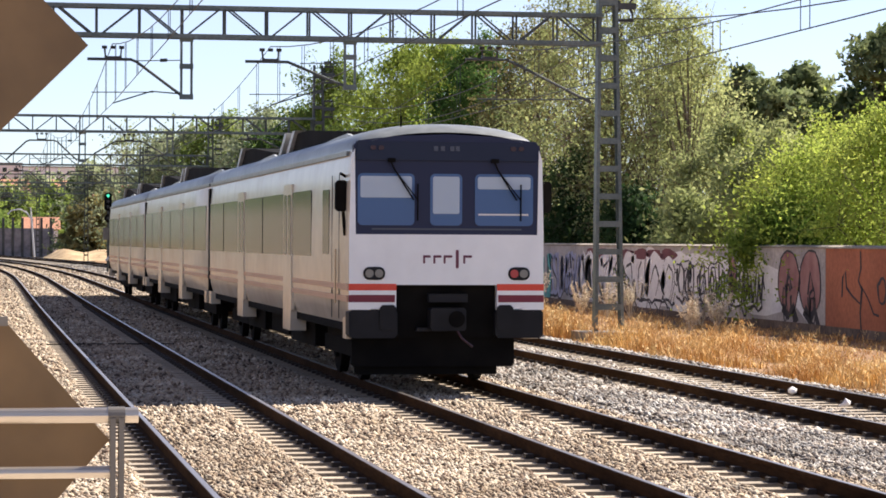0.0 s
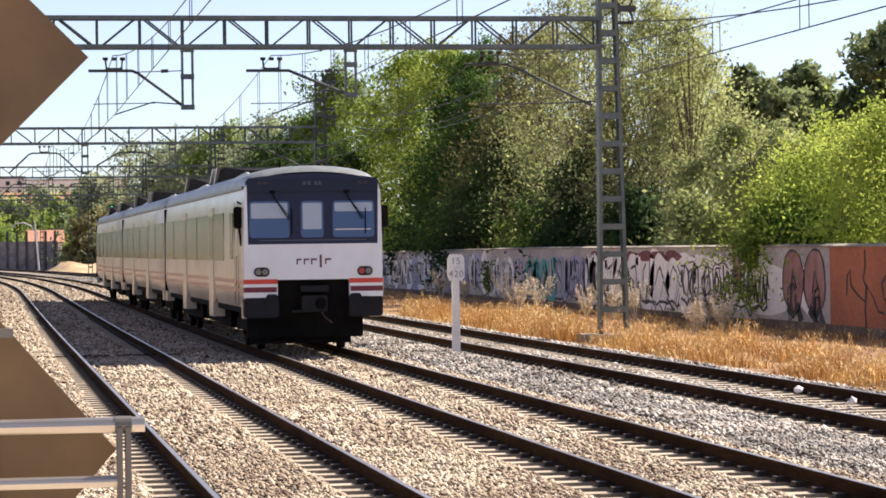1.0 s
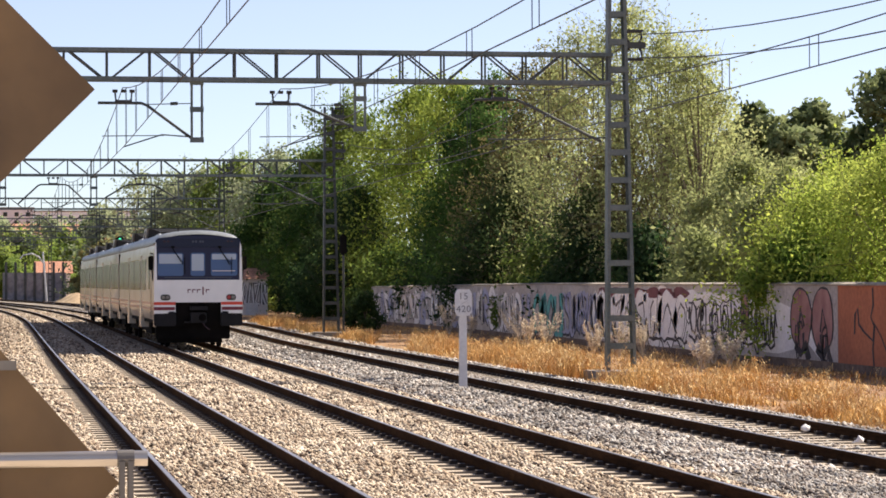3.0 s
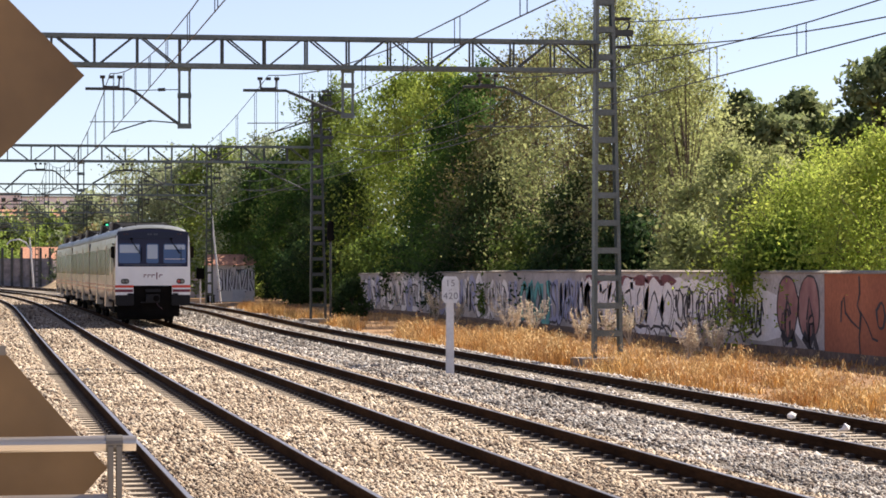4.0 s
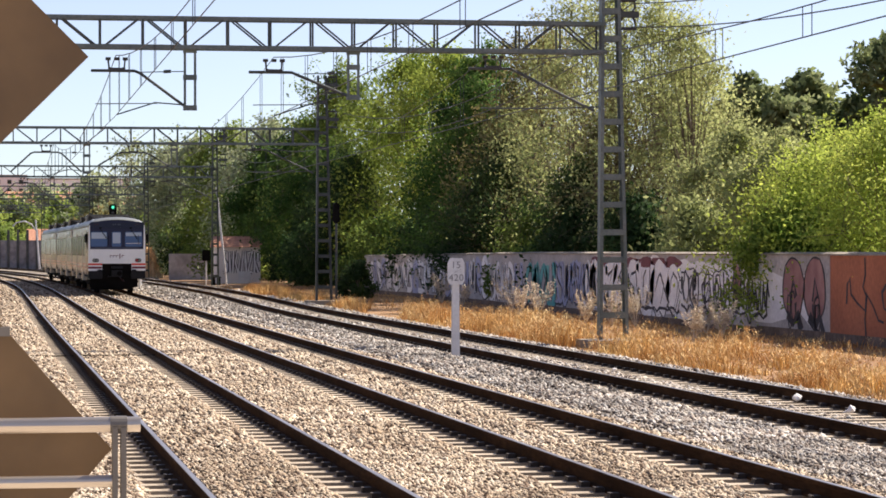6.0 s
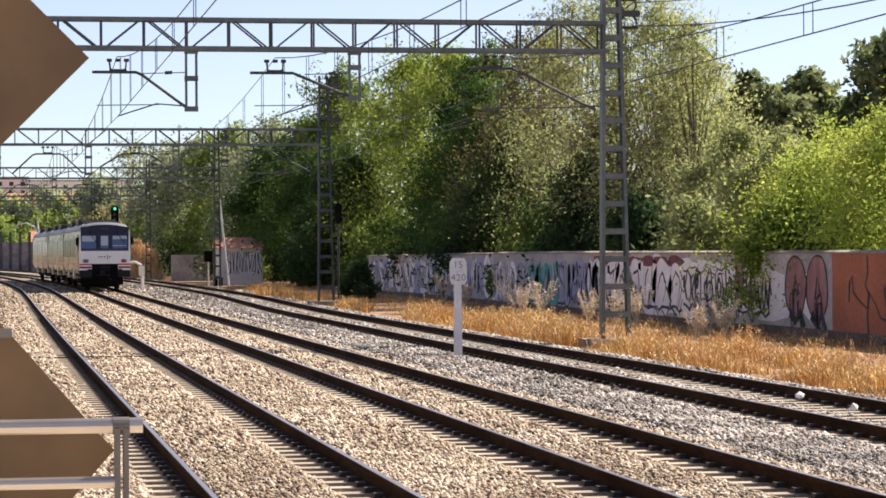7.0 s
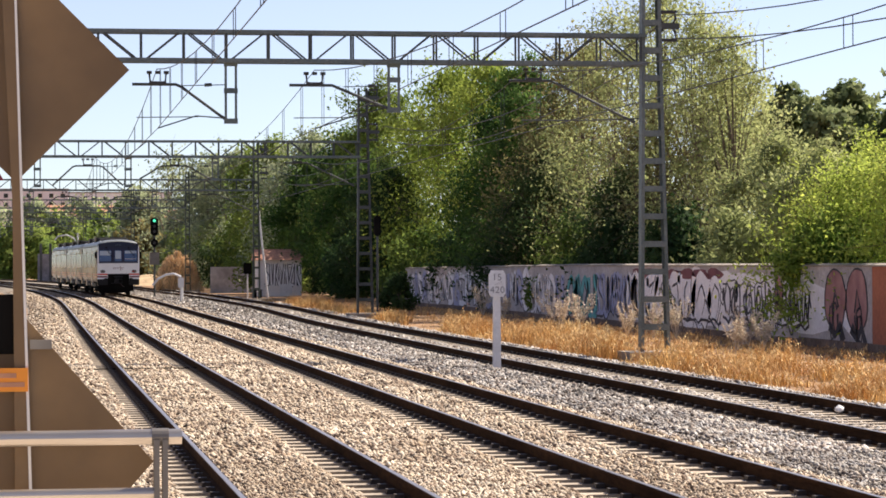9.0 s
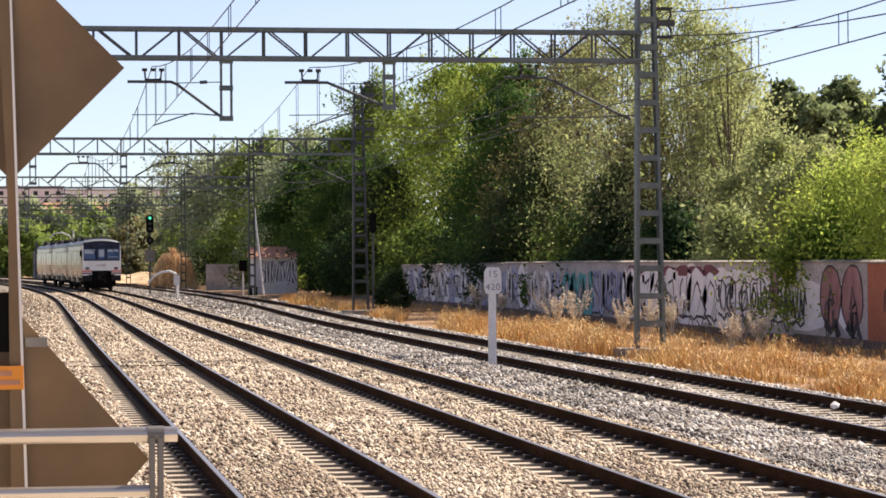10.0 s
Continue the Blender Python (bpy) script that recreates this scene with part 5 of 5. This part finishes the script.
m.prism_y([(-0.13, 1.6), (0.13, 1.6), (0.18, 1.68), (0.18, 2.06), (0.13, 2.16), (-0.13, 2.16), (-0.18, 2.06), (-0.18, 1.68)], -0.1, -0.05)
plate = part("plate", m, M["sign_white"], km)
m = Mesh()
m.beam((-0.06, -0.103, 1.84), (0.1, -0.103, 1.93), 0.02, 0.004)
part("plate_bar", m, M["sign_ink"], plate)
for ch, x, z in (("1", -0.06, 1.95), ("5", 0.05, 1.95), ("4", -0.11, 1.68), ("2", 0.0, 1.68), ("0", 0.11, 1.68)):
    cu = bpy.data.curves.new("numeral", "FONT")
    cu.body, cu.size, cu.extrude, cu.align_x = ch, 0.2, 0.002, "CENTER"
    dg = bpy.data.objects.new("numeral_source", cu)
    scene.collection.objects.link(dg)
    bpy.context.view_layer.update()
    me = bpy.data.meshes.new_from_object(dg)
    bpy.data.objects.remove(dg)
    me.materials.clear()
    me.materials.append(M["sign_ink"])
    t = part("numeral", me, None, plate)
    t.location, t.rotation_euler = (x, -0.104, z), (radians(90), 0, 0)


# ---- hut, pole, signals ----
def box_part(name, b, material, parent, label=""):
    return part(name, Mesh().box(*b), material, parent, label)


hut = thing("lineside_hut", "small rendered lineside hut with tiled roof and graffiti", "hut", at=(18.4, 192, -0.3))
box_part("wall", (-1.5, 0, -0.2, 1.6, 3.5, 2.75), M["house"], hut)
m = Mesh()
m.prism_x([(-0.35, 2.7), (3.9, 2.7), (1.8, 3.5)], -1.75, 1.75)
part("roof", m, M["tile"], hut)
box_part("low_panel", (0.0, -0.05, -0.1, 0.9, 0.0, 0.95), M["sign_white"], hut, "whitish boarded panel")
box_part("corner_pillar", (-1.6, -0.06, -0.2, -1.15, 0.1, 2.72), M["house"], hut)
gm, gi = Mesh(), Mesh()
rh = random.Random(21)
for k in range(6):
    c = -0.95 + 0.45 * k
    g = [(c + 0.36 * (a - 0.5), 0.85 + 1.55 * b) for a, b in GLYPHS[(3 * k + 1) % len(GLYPHS)]]
    for mm, w, d in ((gi, 0.17, 0.012), (gm, 0.085, 0.018)):
        k0 = Mesh()
        ribbon(k0, g, w, 0, 0.9)
        mm.add([(a, -d, b) for x, a, b in k0.v], k0.f)
part("graffiti", gm, M["g_white"], hut)
part("graffiti", gi, M["g_black"], hut)

lp = thing("leaning_pole", "thin pale leaning pole beside the hut", "pole", at=(16.98, 186, -0.3))
part("pole", Mesh().tube([(0, 0, 0), (-0.7, 0, 6.95)], 0.075, 8, 0.06), M["sign_white"], lp)

low_wall = Mesh()
low_wall.box(15.05, 216, -0.5, 20.0, 216.3, 1.9)
tagged(part("wall_north", low_wall, M["far_grey"]), "grey concrete wall beside the hut", "wall", kind="structure")


def signal(x, y, z, lit):
    ob = thing("signal", "black railway colour-light signal on a mast", "signal", "signals", at=(x, y, -0.3))
    part("mast", Mesh().tube([(0, 0, 0), (0, 0, z - 0.3)], 0.07, 8), M["galv_dark"], ob)
    m = Mesh()
    m.bbox(-0.26, -0.1, z - 0.95, 0.26, 0.1, z + 0.3, 0.14)
    m.bbox(-0.25, -0.1, z - 1.75, 0.25, 0.1, z - 1.15, 0.2)
    hd = part("head", m, M["black"], ob)
    for dz in (0.08, -0.3, -0.66, -1.45):
        part("lens", Mesh().tube([(0, -0.1, z + dz), (0, -0.16, z + dz)], 0.1, 14), M["green_lamp" if lit and dz > 0 else "insul"], hd)
    box_part("cabinet", (-0.33, -0.1, z - 2.95, 0.33, 0.2, z - 2.1), M["steel_dark"], ob)
    return ob


signal(8.9, 183, 5.35, True)
ds = thing("dwarf_signal", "small dark square ground signal on a short post", "signal", "signals", at=(15.55, 186, -0.3))
part("post", Mesh().tube([(0, 0, 0), (0, 0, 1.75)], 0.05, 8), M["sign_white"], ds)
part("head", Mesh().bbox(-0.28, -0.12, 1.72, 0.28, 0.12, 2.5, 0.06), M["black"], ds)
box_part("visor", (-0.24, -0.26, 2.4, 0.24, -0.12, 2.44), M["black"], ds)
for x in (15.2, 15.55):
    stub = thing("track_stub", "short black stub beside the rails", "marker", "black stubs", at=(x, 176, -0.45))
    part("post", Mesh().bbox(-0.12, -0.1, 0, 0.12, 0.1, 0.75, 0.05), M["black"], stub)
    part("cap", Mesh().bbox(-0.15, -0.12, 0.75, 0.15, 0.12, 0.87, 0.04), M["dgrey"], stub)
ps = thing("point_sign", "small white lineside marker on a post", "marker post", at=(9.37, 160, -0.3))
part("post", Mesh().tube([(0, 0, 0), (0, 0, 1.3)], 0.06, 8), M["sign_white"], ps)
part("plate", Mesh().bbox(-0.18, -0.06, 1.0, 0.18, 0.0, 1.62, 0.07), M["sign_white"], ps)
ar = thing("cable_arch", "pale concrete pipe arch beside the track", "pipe", at=(9.2, 168, -0.3))
part("arch", Mesh().tube([(-1.15, 0, 1.1), (-0.8, 0, 1.5), (-0.3, 0, 1.76), (0.2, 0, 1.82), (0.6, 0, 1.64), (0.7, 0, 1.3), (0.72, 0, 0.0)], 0.075, 8), M["sign_white"], ar)
m2 = thing("relay_signal", "small black signal head fixed to a post", "signal", "signals", at=(15.1, 113.4, -0.3))
part("post", Mesh().tube([(0, 0, 0), (0, 0, 4.0)], 0.05, 8), M["galv_dark"], m2)
part("head", Mesh().bbox(-0.14, -0.1, 3.6, 0.14, 0.1, 4.5, 0.1), M["black"], m2)

# far wall and buildings at the end of the line
fw = Mesh()
for a, b in ((2.0, 11.0),):
    fw.box(a, 385, -0.5, b, 385.4, 3.7)
tagged(part("wall_far", fw, M["far_grey"]), "grey wall far down the line", "wall", kind="structure")
for k in range(7):
    c = 2.3 + 1.35 * k
    pl = Mesh()
    pl.box(c, 384.6, -0.5, c + 0.36, 385, 5.2)
    tagged(part("wall_pillar", pl, M["galv_dark"]), "dark post at the far wall", "post", "posts at the far wall")


def building(x, y, w, d, storeys, wall_m, label, bays, pitched=False):
    ob = thing("apartment_building", label, "building", at=(x, y, -0.5))
    h = storeys * 3.0 + 0.8
    box_part("wall", (-w / 2, 0, 0, w / 2, d, h), M[wall_m], ob)
    if pitched:
        part("roof", Mesh().prism_x([(-0.6, h), (d + 0.6, h), (d / 2, h + 2.6)], -w / 2 - 0.5, w / 2 + 0.5), M["tile"], ob)
    else:
        box_part("roof", (-w / 2 - 0.3, -0.3, h, w / 2 + 0.3, d + 0.3, h + 0.5), M["coping"], ob)
    for s in range(storeys):
        for b in range(bays):
            c = -w / 2 + w * (b + 0.5) / bays
            box_part("window", (c - 0.7, -0.06, s * 3 + 1.2, c + 0.7, 0.02, s * 3 + 2.6), M["glass"], ob)
    return ob


building(-2.0, 900, 34, 14, 9, "house", "pale apartment block far behind the line", 9)
building(34.0, 940, 36, 14, 9, "house", "pale apartment block with flat roof in the distance", 10)
building(-30.0, 860, 22, 14, 10, "brick", "red brick apartment block in the distance", 6)
building(14.0, 700, 26, 12, 5, "house", "pale house block with tiled roof in the distance", 7, True)
for x, y, w, h, label in ((19.8, 380, 3.0, 8.6, "pinkish house with a tiled roof above the trees"), (9.4, 392, 2.4, 4.0, "low house with an orange tiled roof behind the far wall")):
    hs = thing("house", label, "house", at=(x, y, -0.4))
    box_part("wall", (-w, 0, 0, w, 6, h), M["house"], hs)
    part("roof", Mesh().prism_x([(-0.4, h), (6.4, h), (3, h + 1.8)], -w - 0.4, w + 0.4), M["tile"], hs)
    for e in (-0.5, 0.5):
        box_part("window", (e * w - 0.5, -0.06, h - 1.9, e * w + 0.5, 0.02, h - 0.7), M["glass"], hs)

# dry bank and a street lamp by the far curve
bk = Mesh()
bank = [(8.8 + 0.8 * i, 296 + 5.0 * j) for j in range(8) for i in range(18)]
bk.v = [(x + bend(y) + 5.0, y, -0.5 + 1.7 * math.sin(math.pi * j / 7) * (0.8 + 0.35 * noise.noise((x * 0.4, y * 0.1, 5))) * min(1.0, (x - 8.8) / 2.4)) for (x, y), j in zip(bank, (j for j in range(8) for i in range(18)))]
bk.f = [(j * 18 + i, j * 18 + i + 1, (j + 1) * 18 + i + 1, (j + 1) * 18 + i) for j in range(7) for i in range(17)]
tagged(part("ground_bank", bk, M["dry_bank"], smooth=True), "low bank of pale dry grass beside the far curve", "ground", kind="structure")
sl2 = thing("street_lamp", "pale leaning lamp post with a curved arm", "street lamp", at=(7.4, 345, -0.4))
part("post", Mesh().tube([(0, 0, 0), (-0.25, 0, 3.4), (-0.5, 0, 6.6)], 0.13, 8, 0.09), M["sign_white"], sl2)
part("arm", Mesh().tube([(-0.5, 0, 5.2), (-1.0, 0, 6.0), (-1.9, 0, 6.4), (-3.0, 0, 6.2), (-3.4, 0, 5.7)], 0.1, 6), M["sign_white"], sl2)

# ---- platform end beside the camera ----
pf = Mesh()
pf.prism_y([(-6, -0.6), (1.1, -0.6), (1.1, 0.45), (1.15, 0.55), (-6, 0.55)], -25, 9.2)
tagged(part("platform", pf, M["pave"]), "paved station platform", "platform", kind="structure")
# added wall, out of view: fills the flank's reflections and bounces sunlight
ww = Mesh()
ww.box(-7.4, -25, -0.5, -7.0, 200, 4.0)
tagged(part("bounce_wall_west", ww, M["west"]), "unseen plain wall added to reflect and bounce light onto the train", "wall", kind="structure")
GX = 8.0

guard = thing("warning_board_post", "brown steel post carrying two diamond boards and an orange plate", "sign post", at=(0, GX, 0.55))


def diamond(cx, cz, hx, hz, y, c=0.02):
    """A square board standing on its corner, its corners blunted."""
    s = [(cx + hx - c, cz - c), (cx + hx, cz), (cx + hx - c, cz + c), (cx + c, cz + hz - c), (cx, cz + hz), (cx - c, cz + hz - c),
         (cx - hx + c, cz + c), (cx - hx, cz), (cx - hx + c, cz - c), (cx - c, cz - hz + c), (cx, cz - hz), (cx + c, cz - hz + c)]
    return Mesh().prism_y(s, y, y + 0.02)


Z0 = -0.55
part("diamond_board", diamond(-0.02, 2.707 + Z0, 0.34, 0.34, 0.05), M["brown"], guard, "brown back of a diamond board")
part("diamond_board", diamond(-0.01, 1.522 + Z0, 0.4, 0.455, 0.05), M["brown"], guard, "brown back of a lower diamond board")
m = Mesh()
m.prism_y([(-0.065, 3.05 + Z0), (-0.026, 3.05 + Z0), (0.028, 1.0 + Z0), (0.028, 0), (-0.045, 0), (-0.025, 1.5 + Z0), (-0.03, 2.3 + Z0)], -0.03, 0.045)
pp = part("post", m, M["brown"], guard)
# pale strip standing in for light along the brown post's edge
m = Mesh()
m.prism_y([(-0.026, 3.05 + Z0), (-0.019, 3.05 + Z0), (0.037, 1.0 + Z0), (0.028, 1.0 + Z0)], -0.035, 0.04)
part("lit_edge_strip", m, M["edge"], pp, "pale strip drawn as the post's lit edge")
m = Mesh()
m.box(-0.3, 0.0, 1.852 + Z0, -0.026, 0.04, 2.03 + Z0)
part("control_box", m, M["black"], guard, "black box on the post")
m = Mesh()
m.box(-0.3, -0.045, 1.742 + Z0, 0.014, -0.035, 1.812 + Z0)
op = part("orange_plate", m, M["sign_orange"], guard, "orange plate with faint dark writing")
m = Mesh()
m.prism_y([(-0.2, 2.37 + Z0), (-0.055, 2.37 + Z0), (-0.13, 2.5 + Z0)], -0.045, -0.036)
part("warning_triangle", m, M["t_crimson"], guard, "dark red warning triangle")
m = Mesh()
for z in (1.79, 1.763):
    m.box(-0.25, -0.047, z - 0.007 + Z0, 0.004 if z < 1.78 else -0.02, -0.0455, z + 0.007 + Z0)
part("writing_bar", m, M["tile"], op)
m = Mesh()
m.box(0.02, 0.03, 1.865 + Z0, 0.085, 0.05, 1.893 + Z0)
part("bracket", m, M["steel_dark"], guard)
rail_t = thing("handrail", "brushed steel tube handrail at the platform end", "handrail", at=(0, GX, 0.55))
part("top_rail", Mesh().tube([(-3.0, -0.12, 1.607 + Z0), (0.464, -0.12, 1.607 + Z0)], 0.023, 16), M["steel"], rail_t, smooth=False)
part("lower_rail", Mesh().tube([(-3.0, -0.12, 1.44 + Z0), (0.385, -0.12, 1.44 + Z0)], 0.018, 16), M["steel"], rail_t)
part("collar", Mesh().tube([(0.375, -0.12, 1.607 + Z0), (0.425, -0.12, 1.607 + Z0)], 0.0255, 16), M["steel_dark"], rail_t)
for x in (0.389, 0.414):
    part("rail_post", Mesh().box(x - 0.008, -0.15, 0, x + 0.008, -0.09, 1.6 + Z0), M["steel_dark"], rail_t)


def motions():
    """The train runs away down the line at about 16 m/s."""
    for i, car in enumerate(cars):
        rows = []
        for k in range(21):
            t = 0.5 * k
            y = 37.8 + 16.1 * t + i * 23.35
            a, b = (bend(q) + 0.3 * float(drift(6.73, q)) for q in (y + 3.6, y + 19.5))
            rows.append((t, pose(6.71 + a - (b - a) / 15.9 * 3.6, y, 0, 0, 0, math.degrees(math.atan2(a - b, 15.9)))))
        walk(car, rows)


motions()
